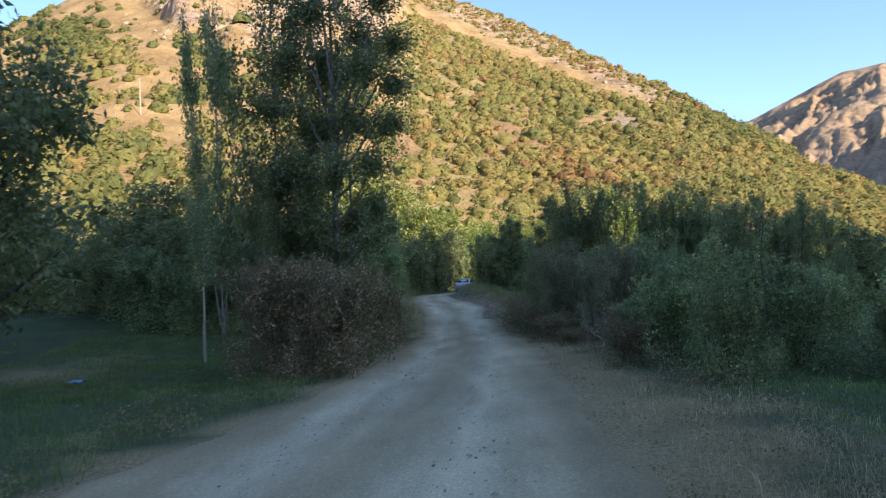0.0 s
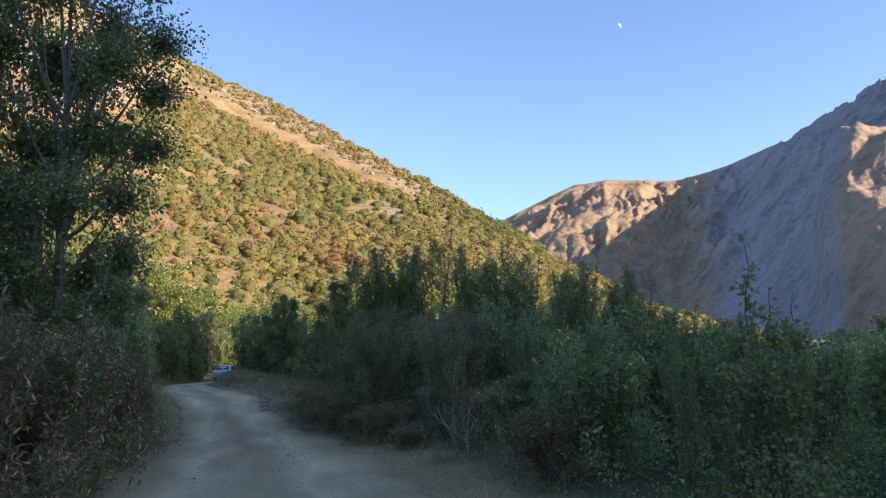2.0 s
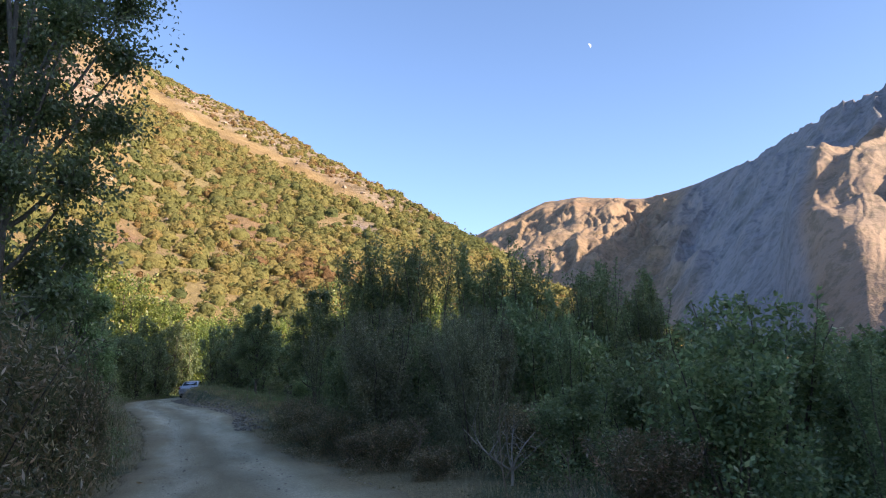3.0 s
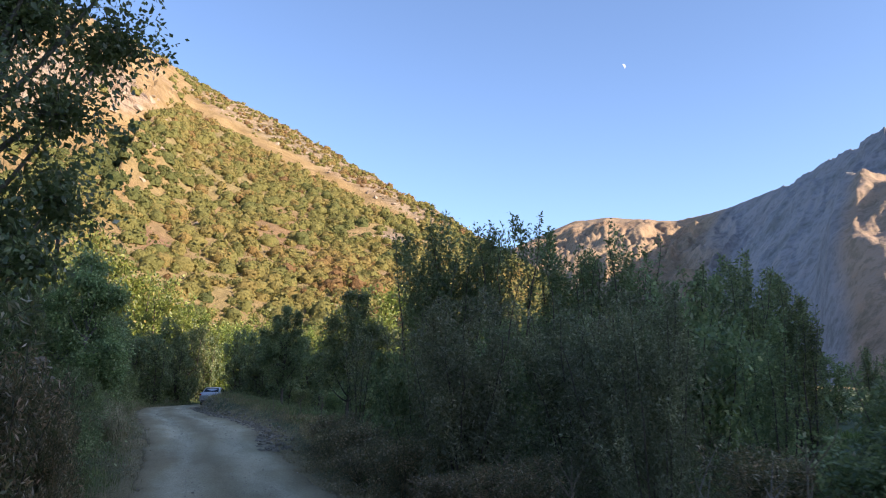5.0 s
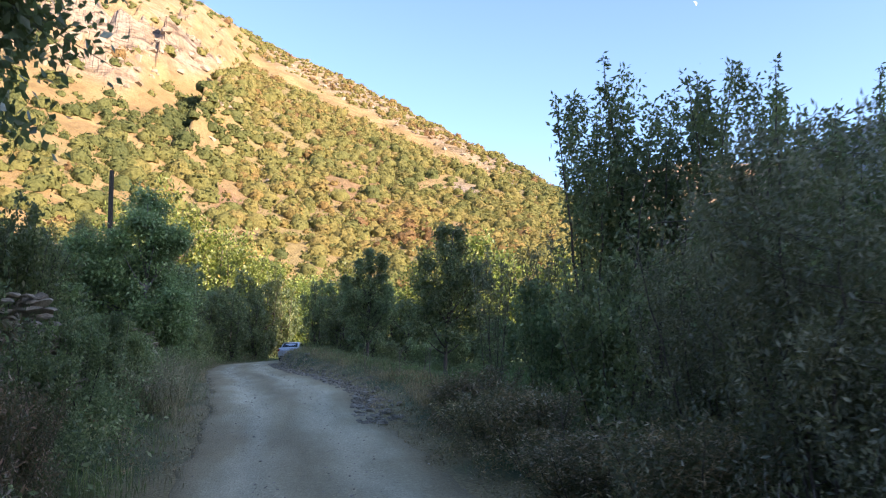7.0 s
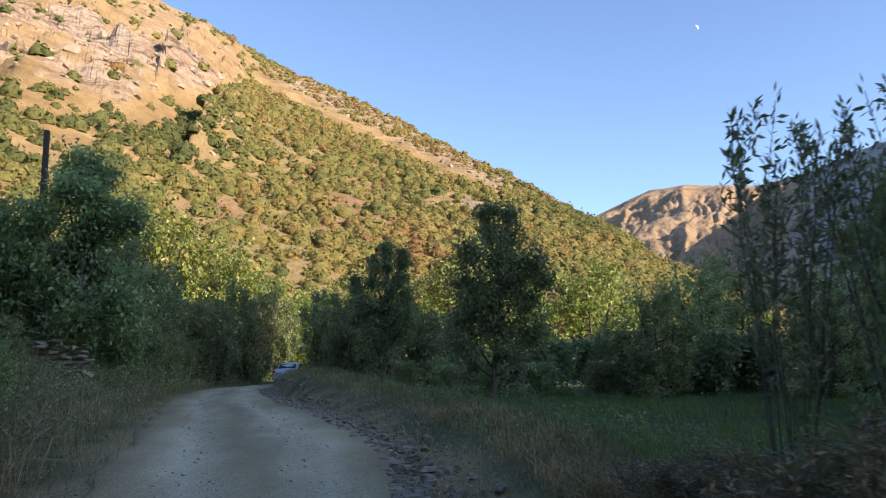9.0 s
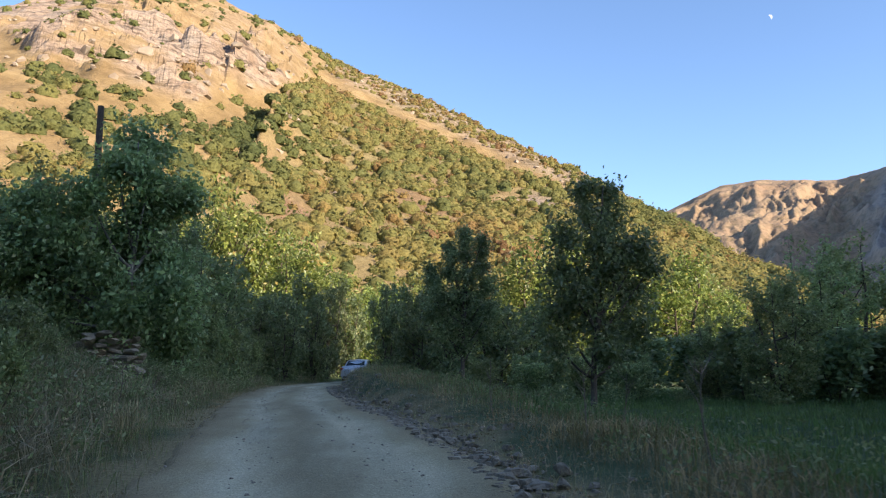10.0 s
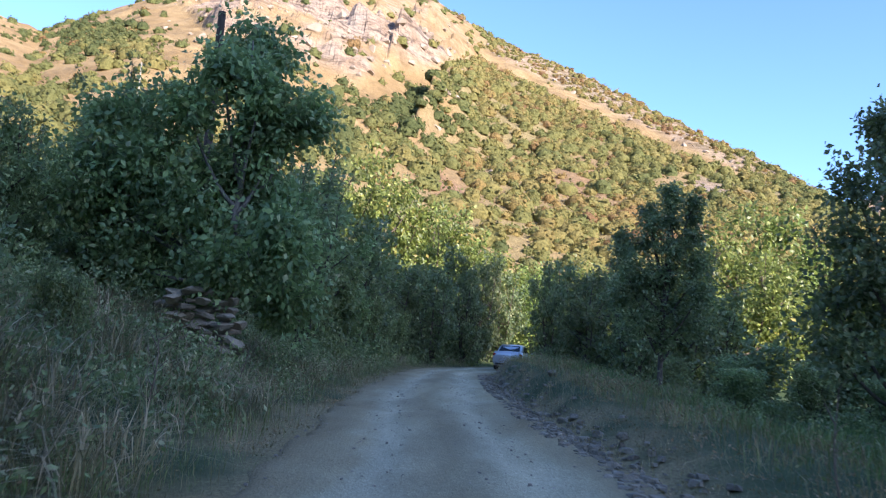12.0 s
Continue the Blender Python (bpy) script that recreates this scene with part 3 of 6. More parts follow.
def ridged(x, y, seed, octaves=5):
    """Sharp ridges with rounded hollows, between 0 and 1."""
    out, amp, norm = 0, 1.0, 0
    for n in range(octaves):
        out = out + amp * (1 - np.abs(value_noise(x * 2**n, y * 2**n, 0, seed + n) * 2 - 1))
        norm += amp
        amp *= 0.52
    return out / norm


def build_mountain():
    """The bare mountain that closes the valley: ribs and gullies down its face, a spur that catches the sun, a cliffy crest."""
    az = np.concatenate([np.arange(2, 18, 0.4), np.arange(18, 56, 0.13), np.arange(56, 95, 0.6)])
    share = np.concatenate([np.linspace(0, 1, 150), np.linspace(1.03, 1.6, 10)])
    A = np.repeat(az[:, None], len(share), 1)
    crest_t, crest_r = np.interp(A, PEAK_A, PEAK_T), np.interp(A, PEAK_A, PEAK_R)
    foot = crest_r * 0.42
    U = np.repeat(share[None], len(az), 0)
    R = foot + U * (crest_r - foot)
    X, Y = HUB[0] + R * np.sin(np.radians(A)), HUB[1] + R * np.cos(np.radians(A))
    top = crest_t * crest_r
    Z = np.where(U < 1, top * np.clip(U, 0, 1) ** 1.12, top * (1 - 0.9 * (U - 1)))
    wx, wy = X + (fractal(X * 0.005, Y * 0.005, 0, 4, 41) - 0.5) * 260, Y + (fractal(X * 0.005, Y * 0.005, 0, 4, 45) - 0.5) * 260
    mid = np.clip(U * 2.2, 0, 1) * np.clip((1.015 - U) * 5, 0.03, 1)
    # ribs that fall from the crest and fan out lower down
    fall = A + (1 - U) * 3.5 + (fractal(X * 0.006, Y * 0.006, 0, 4, 43) - 0.5) * 5.0
    far = 1 - steps(A, 36, 40)
    Z = Z + (ridged(fall * 0.62, U * 0.6 + wy * 0.0008, 42, 4) - 0.55) * mid * (46 * far + 22)
    Z = Z + (ridged(wx * 0.0065, wy * 0.0065, 52, 5) - 0.55) * mid * 36 * (crest_r / 1900)
    Z = Z + (ridged(wx * 0.022, wy * 0.022, 56, 4) - 0.55) * mid * 22 * (crest_r / 1900) + (fractal(wx * 0.05, wy * 0.05, 0, 4, 57) - 0.5) * mid * 12 * (crest_r / 1900)
    cliff = steps(A, 41, 43) * steps(U, 0.72, 0.93)
    Z = Z + (np.round(value_noise(A * 0.7, U * 3, 0, 58) * 4) * 4.5 - 9 + (value_noise(A * 2.1, U * 6, 0, 59) - 0.5) * 6 + (value_noise(A * 7.0, U * 14, 0, 60) - 0.5) * 3) * cliff
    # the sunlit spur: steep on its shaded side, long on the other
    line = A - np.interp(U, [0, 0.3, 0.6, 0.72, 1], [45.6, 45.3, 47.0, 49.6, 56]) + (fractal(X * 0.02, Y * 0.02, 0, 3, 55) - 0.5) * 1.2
    Z = Z + 58 * np.where(line < 0, np.exp(-((line / 0.9) ** 2)), np.exp(-((line / 5.0) ** 2))) * np.clip(U * 5, 0, 1) * np.clip((0.64 - U) * 6, 0, 1)
    n = len(share)
    i = (np.arange(len(az) - 1)[:, None] * n + np.arange(n - 1)[None]).ravel()
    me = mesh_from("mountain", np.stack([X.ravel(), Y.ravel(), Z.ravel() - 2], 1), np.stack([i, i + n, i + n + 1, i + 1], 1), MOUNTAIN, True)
    # Shade and haze coloured onto the near flank; the sunlit side of the spur stays brown.
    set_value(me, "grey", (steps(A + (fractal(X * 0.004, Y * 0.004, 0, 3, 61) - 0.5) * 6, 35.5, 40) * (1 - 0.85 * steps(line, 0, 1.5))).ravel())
    return tagged(new("mountain", me), "bare brown mountain with gullies, half in shade", "mountain", kind="structure")


build_mountain()


def build_shade_ridge():
    """The steep ridge on the sun's side of the valley, which keeps the road in its shade."""
    u, v = np.array([SUN_FLAT.x, SUN_FLAT.y]), np.array([-SUN_FLAT.y, SUN_FLAT.x])
    s = np.concatenate([np.linspace(-700, 40, 60), np.linspace(42, 82, 40), np.linspace(84, 600, 50)])
    w = np.concatenate([np.linspace(-150, 0, 24), np.linspace(12, 320, 18)])
    S, W = np.meshgrid(s, w, indexing="ij")
    top = 330 * math.tan(radians(SUN_EL)) + np.interp(S, [-700, -200, 0, 40, 56, 62.5, 69, 120, 600], [32, 32, 22, 25, 30, 27, -22, -55, -65])
    Z = top * np.where(W < 0, 1 + W / 150, 1 - W / 500) + (fractal(S * 0.02, W * 0.02, 0, 4, 51) - 0.5) * 10 * (np.abs(W) > 5)
    X, Y = u[0] * (300 + W) + v[0] * S, u[1] * (300 + W) + v[1] * S
    n = len(w)
    i = (np.arange(len(s) - 1)[:, None] * n + np.arange(n - 1)[None]).ravel()
    me = mesh_from("ridge", np.stack([X.ravel(), Y.ravel(), Z.ravel() - 1], 1), np.stack([i, i + n, i + n + 1, i + 1], 1), MOUNTAIN, True)
    return tagged(new("ridge", me), "steep bare ridge behind the road that shades it", "ridge", kind="structure")


build_shade_ridge()


# ---- trees and bushes ----
def curve_points(rng, a, b, bend, n=6):
    a, b = np.asarray(a, float), np.asarray(b, float)
    t = np.linspace(0, 1, n)[:, None]
    sway = rng.normal(size=3) * bend * np.linalg.norm(b - a)
    return a + (b - a) * t + np.sin(t * np.pi) * sway


def grow(seed, height, radius_at, base, shoots, leaves, leaf, spread, leaders=1, trunk=0.1, rise=0.3, droop=0.3, lift=0.0, inner=0.35, narrow=0.5, limbs=0, clump=0.6, fan=0.75, slim=0.55, skirt=0):
    """Wood and leaves of one plant. Shoots leave the leaders, bend upwards and carry leaves along their length, close at the tip.
    With limbs, the shoots gather round the outer ends of that many boughs, so that the crown has lobes and gaps between them.
    radius_at: the crown's radius at a share of its height; base: where the crown begins; rise: how far a shoot climbs."""
    rng = np.random.default_rng(seed)
    wood = Tubes()
    lines = []
    for n in range(leaders):
        turn = 2 * np.pi * (n + rng.uniform(-0.3, 0.3)) / leaders
        lean = radius_at(0.7) * (fan if leaders > 1 else 0.05) * math.sqrt(rng.uniform(0.1, 1))
        tall = height * (1 if n == 0 else rng.uniform(0.74, 0.98))
        t = np.linspace(0, 1, 12)
        line = np.stack([np.cos(turn) * lean * t**0.7, np.sin(turn) * lean * t**0.7, -0.15 + tall * t], 1)
        line[:, :2] += np.cumsum(rng.normal(size=(12, 2)) * 0.010 * height, 0) * t[:, None]
        wood.add(line, np.linspace(trunk * (1.0 if n == 0 else 0.75), 0.006, 12), 7)
        lines.append(line)
    boughs = []
    for k in range(limbs):
        line = lines[k % leaders]
        top = line[-1, 2] / height
        h1 = base + (top - base) * (k + rng.uniform(0.2, 0.9)) / limbs
        h0 = max(0.05, h1 - rise * rng.uniform(0.5, 1.0))
        start = np.array([np.interp(h0 * height, line[:, 2], line[:, j]) for j in (0, 1, 2)])
        turn = k * 2.4 + rng.uniform(-0.5, 0.5)
        out = radius_at(h1) * rng.uniform(0.45, 0.95)
        end = np.array([np.cos(turn) * out, np.sin(turn) * out, h1 * height])
        t = np.linspace(0, 1, 7)[:, None]
        path = start + (end - start) * np.concatenate([t**0.8, t**0.8, t**1.25], 1)
        wood.add(path, np.linspace(trunk * 0.45 * (1.2 - h0), 0.012, 7), 5)
        boughs.append(path)
    spots, outs = [], []
    lobes = rng.uniform(0.42, 1.28, (7, 6))
    for k in range(shoots + leaders):
        if k < leaders:
            line = lines[k]
            path = line[4:]
            h1 = 1.0
        elif limbs:
            path = boughs[k % limbs]
            start = path[int(rng.integers(2, 7))]
            way = unit(rng, 1)[0] * (1, 1, 0.8) + (0, 0, 0.35)
            end = start + way * clump * rng.uniform(0.5, 1.25)
            t = np.linspace(0, 1, 5)[:, None]
            path = start + (end - start) * np.concatenate([t**0.8, t**0.8, t**1.2], 1)
            if k % 5 == 0:
                wood.add(path, np.linspace(trunk * 0.10, 0.004, 5), 3)
        else:
            line = lines[int(rng.integers(leaders))]
            top = line[-1, 2] / height
            h0 = base * 0.7 + (top * 0.90 - base * 0.7) * rng.uniform(0, 1)
            h1 = min(top * 1.0, h0 + rise * rng.uniform(0.4, 1.2) * (1.1 - 0.5 * h0))
            start = np.array([np.interp(h0 * height, line[:, 2], line[:, j]) for j in (0, 1, 2)])
            turn, out = rng.uniform(0, 2 * np.pi), radius_at(h1) * rng.uniform(inner, 1.05) * lobes[int(turn / 6.2832 * 6.99), int(min(h1, 0.99) * 6)]
            end = np.array([np.cos(turn) * out, np.sin(turn) * out, h1 * height])
            if leaders > 1:
                end[:2] = end[:2] * 0.75 + start[:2] * 0.45
            t = np.linspace(0, 1, 6)[:, None]
            path = start + (end - start) * np.concatenate([t**0.75, t**0.75, t**1.35], 1) + np.sin(t * np.pi) * rng.normal(size=3) * 0.04 * np.linalg.norm(end - start)
            if k % 4 == 0:
                wood.add(path, np.linspace(trunk * 0.30 * (1.2 - h0), 0.004, 6), 3)
        own = leaves * 2 if k < leaders else leaves
        t = rng.uniform(0.12, 1.03, own) ** 0.85
        at = t * (len(path) - 1)
        i = np.clip(at.astype(int), 0, len(path) - 2)
        on = path[i] + (path[i + 1] - path[i]) * (at - i)[:, None]
        thick = spread * (1.15 - narrow * t) * rng.uniform(0.55, 1.35)
        away = rng.normal(size=(own, 3)) * thick[:, None] * 0.55
        spots.append(on + away)
        outs.append(away / (np.linalg.norm(away, axis=1)[:, None] + 1e-6))
    # low leafy shoots that hide the foot
    for k in range(skirt):
        turn, out = rng.uniform(0, 2 * np.pi), radius_at(0.25) * rng.uniform(0.45, 1.0)
        foot = np.array([np.cos(turn) * out, np.sin(turn) * out, 0.04 * height])
        tip = foot * (1.12, 1.12, 1) + (0, 0, height * rng.uniform(0.10, 0.38))
        t = rng.uniform(0, 1, leaves)
        away = rng.normal(size=(leaves, 3)) * spread * 0.75
        spots.append(foot + (tip - foot) * t[:, None] + away)
        outs.append(away / (np.linalg.norm(away, axis=1)[:, None] + 1e-6))
    spots, outs = np.concatenate(spots), np.concatenate(outs)
    spots[:, 2] = np.abs(spots[:, 2] - 0.03) + 0.03
    return wood, leaf_quads(rng, spots, leaf, leaf * slim, droop, outs * 0.5 + np.array((0, 0, lift)))


def plumes(seed, height, leaders, lean, wide, base, shoots, leaves, leaf, trunk):
    """Wood and leaves of an upright tree: slender leaders that spread a little, each a narrow plume of steep shoots with gaps between the tufts."""
    rng = np.random.default_rng(seed)
    wood, spots, outs = Tubes(), [], []
    for n in range(leaders):
        turn = 2 * np.pi * (n + rng.uniform(-0.25, 0.25)) / leaders
        far = lean * (0.12 if n == 0 else rng.uniform(0.45, 1.0))
        tall = height * (1 if n == 0 else rng.uniform(0.66, 0.98))
        t = np.linspace(0, 1, 14)
        line = np.stack([np.cos(turn) * far * t**0.8, np.sin(turn) * far * t**0.8, -0.15 + tall * t], 1)
        line[:, :2] += np.cumsum(rng.normal(size=(14, 2)) * 0.006 * height, 0) * t[:, None]
        wood.add(line, np.linspace(trunk * (1 if n == 0 else 0.6), 0.008, 14), 6)
        tufts = np.sort(rng.uniform(base, 0.97, 9))
        for k in range(shoots):
            h = float(np.clip(tufts[int(rng.integers(9))] + rng.normal() * 0.028, base * 0.8, 0.97)) if k % 4 else float(rng.uniform(base, 0.97))
            start = np.array([np.interp(h * tall, line[:, 2], line[:, j]) for j in (0, 1, 2)])
            spin = rng.uniform(0, 2 * np.pi)
            out = wide * rng.uniform(0.35, 1.1) * min(1.0, (1.04 - h) * 3.2) * (0.7 + 0.5 * math.sin(min(1, h * 1.2) * math.pi))
            end = start + (math.cos(spin) * out, math.sin(spin) * out, out * rng.uniform(1.0, 2.2))
            q = np.linspace(0, 1, 5)[:, None]
            path = start + (end - start) * np.concatenate([q**0.75, q**0.75, q**1.2], 1)
            if k % 2 == 0:
                wood.add(path, np.linspace(trunk * 0.14, 0.004, 5), 3)
            at = rng.uniform(0.15, 1.05, leaves) * 4
            i = np.clip(at.astype(int), 0, 3)
            away = rng.normal(size=(leaves, 3)) * (leaf * 0.95)
            spots.append(path[i] + (path[i + 1] - path[i]) * (at - i)[:, None] + away)
            outs.append(away / (np.linalg.norm(away, axis=1)[:, None] + 1e-6))
    return wood, leaf_quads(rng, np.concatenate(spots), leaf, leaf * 0.72, 0.35, np.concatenate(outs) * 0.5)


def lobed(seed, lobes, stem, trunk, density, leaf, deep=0.8):
    """Wood and leaves of a tree whose crown is made of separate masses. lobes: side, height and radius of each mass; stem: the bare foot."""
    rng = np.random.default_rng(seed)
    wood, spots, outs = Tubes(), [], []
    high = max(z for _, z, _ in lobes)
    line = np.stack([np.interp(np.linspace(0, high, 12), [0, stem, high], [0, 0.02, np.mean([x for x, z, _ in lobes if z > high * 0.8])]), rng.normal(size=12) * 0.05, np.linspace(-0.15, high, 12)], 1)
    wood.add(line, np.linspace(trunk, 0.015, 12), 8)
    for x, z, size in lobes:
        hub = np.array([x, rng.uniform(-deep, deep), z])
        low = max(stem, z - abs(x) * 0.7 - size)
        foot = np.array([np.interp(max(min(low, z * 0.62), stem * 0.85), line[:, 2], line[:, j]) for j in (0, 1, 2)])
        q = np.linspace(0, 1, 7)[:, None]
        limb = foot + (hub - foot) * np.concatenate([q**0.85, q**0.85, q**1.15], 1) + np.sin(q * np.pi) * rng.normal(size=3) * 0.06
        wood.add(limb, np.linspace(trunk * 0.42, 0.014, 7), 5)
        for k in range(int(26 * size * size * density) + 14):
            way = unit(rng, 1)[0] * (1, 1, 0.85) + (0, 0, 0.12)
            start, end = hub - way * size * 0.35, hub + way * size * rng.uniform(0.45, 1.0) * (1.55 if k % 4 == 0 else 1.1)
            if k % 3 == 0:
                wood.add(start + (end - start) * np.linspace(0, 1, 4)[:, None], np.linspace(0.012, 0.004, 4), 3)
            t = rng.uniform(0.2, 1.05, 34)[:, None] ** 0.7
            away = rng.normal(size=(34, 3)) * leaf * 1.05
            spots.append(start + (end - start) * t + away)
            outs.append(away / (np.linalg.norm(away, axis=1)[:, None] + 1e-6))
    spots = np.concatenate(spots)
    spots[:, 2] = np.maximum(spots[:, 2], 0.15)
    return wood, leaf_quads(rng, spots, leaf, leaf * 0.6, 0.45, np.concatenate(outs) * 0.5)


class Kind:
    """A plant built once and set out many times."""

    def __init__(self, name, label, category, group, wood, foliage, bark, leaf_mat):
        self.thing = thing(name, label, category, group)
        piece("trunk" if category == "tree" else "stem", wood.mesh("trunk", bark), self.thing)
        verts, faces = foliage
        piece("crown" if category == "tree" else "foliage", mesh_from("crown", verts, faces, leaf_mat), self.thing)
        self.rows = []

    def set_out(self, x, y, scale=1.0, wide=1.0, turn=0.0, lean=0.0, sink=0.0):
        z = float(ground_height(np.array([x]), np.array([y]))[0]) - 0.05 - sink
        self.rows.append(pose(x, y, z, lean * 0.6, lean, turn) @ Matrix.Diagonal((scale * wide, scale * wide, scale, 1)))

    def finish(self):
        for m in self.rows[1:]:
            copy_thing(self.thing, m)
        self.thing.matrix_basis = self.rows[0]


def dome(h):
    return math.sqrt(max(0.0, 1 - ((h - 0.42) / 0.60) ** 2))


def taper(h):
    return 0.28 + 0.70 * math.sin(min(1, h * 1.25 + 0.08) * math.pi) if h < 0.6 else max(0.10, 0.98 * (1.02 - h) / 0.42 * 0.86)


kinds = {}
# Poplars: tall, with several leaders and plumes of shimmering leaves; unit height 14 m.
for n in range(3):
    w, f = plumes(100 + n, 14.0, 5, 3.3, 1.15, 0.12, 50, 42, 0.165, 0.10)
    kinds["poplar", n] = Kind("poplar_tree", "tall dark green poplar with slender upright leaders beside the bushes", "tree", "poplars beside the track", w, f, PALE_BARK, POPLAR)
w, f = lobed(105, [(0.0, 13.6, 1.1), (1.2, 12.7, 1.1), (2.1, 11.4, 1.05), (2.5, 10.2, 0.95), (1.2, 10.7, 1.3), (-0.5, 11.3, 1.35), (-1.6, 12.3, 1.1), (2.6, 8.4, 0.9), (1.5, 9.0, 1.25), (0.2, 9.3, 1.4), (-1.4, 9.5, 1.3), (2.15, 7.2, 1.0), (0.9, 7.2, 1.3), (-0.6, 7.3, 1.4), (-2.1, 7.7, 1.15), (1.5, 5.6, 1.0), (0.3, 5.4, 1.25), (-1.3, 5.5, 1.3), (-2.3, 5.0, 1.0), (1.6, 4.1, 0.85), (0.6, 3.6, 1.1), (-0.8, 3.7, 1.25), (-1.9, 3.3, 1.0), (1.4, 2.9, 0.7), (-0.2, 2.4, 1.0)], 2.0, 0.16, 1.35, 0.125, 1.4)
kinds["big_poplar", 0] = Kind("large_poplar", "large dark green poplar with spreading boughs over the bushes", "tree", "", w, f, PALE_BARK, POPLAR)
# Young tree with a bare pale trunk.
w, f = grow(110, 9.5, lambda h: 1.15 * dome(h) + 0.2, 0.46, 56, 110, 0.115, 0.30, 1, 0.085, 0.24, 0.2, 0.3)
kinds["young", 0] = Kind("young_tree", "young tree with bare pale trunk and thin crown on grass", "tree", "young trees on the grass", w, f, ASH_BARK, POPLAR)
# Spreading shade tree at the grass.
w, f = grow(120, 9.5, lambda h: 3.4 * dome(h), 0.20, 190, 80, 0.19, 0.42, 3, 0.20, 0.22, 0.5, 0.0, limbs=26, clump=1.2)
kinds["spreading", 0] = Kind("shade_tree", "dark leafy shade tree standing on the grass", "tree", "", w, f, BARK, GREEN)
# Broad trees of the hedgerow; unit height 6 m.
for n in range(4):
    w, f = grow(130 + n, 6.0, lambda h: 2.05 * dome(h), 0.06, 105, 36, 0.25, 0.32, 3, 0.11, 0.25, 0.3, 0.1, limbs=20, clump=0.95)
    kinds["broad", n] = Kind("hedgerow_tree", "dense dark green broadleaf tree in shade along the track", "tree", "hedgerow trees", w, f, BARK, GREEN)
# Broad trees near the track, finer in leaf; unit height 6 m.
for n in range(3):
    w, f = grow(230 + n, 6.0, lambda h: 1.95 * dome(h), 0.05, 150, 85, 0.14, 0.24, 4, 0.11, 0.25, 0.3, 0.1, limbs=24, clump=0.85)
    kinds["leafy", n] = Kind("bank_tree", "green broadleaf tree with clumps of small leaves beside the meadow", "tree", "broadleaf trees beside the meadow", w, f, BARK, BRIGHTENED_GREEN)
# The tall tree above the stone heap.
w, f = lobed(240, [(-0.05, 6.15, 0.75), (-0.25, 5.4, 0.5), (1.1, 4.75, 0.62), (0.6, 4.4, 0.5), (0.05, 4.0, 0.8), (-2.3, 4.4, 0.62), (-1.7, 3.7, 0.8), (-2.6, 2.9, 0.95), (-1.0, 2.9, 0.9), (0.7, 3.0, 0.85), (1.2, 2.2, 0.8), (-0.3, 2.3, 0.6), (-1.9, 1.7, 0.8), (0.9, 1.2, 0.8), (0.5, 5.0, 0.55), (-0.9, 4.6, 0.6), (-0.5, 3.4, 0.8), (-3.2, 3.7, 0.7), (0.2, 1.6, 0.7)], 1.6, 0.12, 3.6, 0.145)
kinds["tall", 0] = Kind("tall_bank_tree", "tall uneven dark green tree above the stone heap", "tree", "", w, f, PALE_BARK, BRIGHTENED_GREEN)
# Upright trees with several pointed leaders; unit height 6 m.
for n in range(4):
    w, f = grow(140 + n, 6.0, lambda h: 1.0 * taper(h) + 0.12, 0.04, 78, 104, 0.112, 0.20, 7, 0.06, 0.30, 0.35, 0.1, 0.35, 0.75, fan=1.45, slim=0.42)
    kinds["spired", n] = Kind("upright_tree", "dark upright tree with several pointed leafy leaders", "tree", "upright trees in the thicket", w, f, BARK, GREEN)
# Meadow tree with a clear stem.
w, f = lobed(150, [(0.1, 6.35, 0.36), (0.15, 5.7, 0.5), (0.92, 6.3, 0.38), (0.85, 5.55, 0.52), (0.35, 4.8, 0.9), (-0.75, 4.9, 0.5), (1.5, 4.6, 0.6), (1.95, 4.2, 0.42), (-0.9, 4.0, 0.75), (0.35, 3.9, 1.05), (1.4, 3.5, 0.9), (-0.8, 2.9, 0.9), (0.4, 2.7, 1.05), (1.6, 2.5, 0.7), (-1.1, 2.2, 0.6), (0.3, 2.0, 0.6), (-0.3, 3.4, 0.8), (0.9, 4.4, 0.7)], 1.2, 0.10, 0.95, 0.135, 0.6)
kinds["meadow", 0] = Kind("meadow_tree", "dark green fruit tree with a clear stem in the meadow", "tree", "", w, f, BARK, GREEN)
w, f = lobed(151, [(0.2, 5.75, 0.14), (0.2, 5.4, 0.26), (0.15, 4.95, 0.30), (0.85, 5.5, 0.15), (0.82, 5.1, 0.28), (0.8, 4.55, 0.36), (-0.32, 5.25, 0.15), (-0.35, 4.85, 0.28), (-0.42, 4.35, 0.36), (-1.05, 4.45, 0.13), (-1.02, 4.05, 0.26), (-0.95, 3.6, 0.42), (0.15, 4.15, 0.58), (0.95, 3.8, 0.55), (0.15, 3.4, 0.85), (-0.6, 3.2, 0.7), (0.95, 3.0, 0.6), (-1.05, 2.8, 0.48), (0.3, 2.6, 0.8), (-0.5, 2.3, 0.65), (0.85, 2.2, 0.5), (0.1, 1.75, 0.5)], 1.15, 0.085, 2.4, 0.105, 0.35)
kinds["column", 0] = Kind("column_tree", "small dark tree with several pointed tops on a bare stem", "tree", "", w, f, BARK, GREEN)
# Sunlit trees behind the shade; unit height 9 m.
for n in range(2):
    w, f = grow(160 + n, 9.0, lambda h: 3.5 * dome(h), 0.04, 150, 52, 0.30, 0.55, 3, 0.2, 0.25, 0.3, 0.0, limbs=26, clump=1.5)
    kinds["sunny", n] = Kind("sunlit_tree", "bright yellow-green broadleaf tree at the foot of the hill", "tree", "trees at the foot of the hill", w, f, BARK, FRESH)
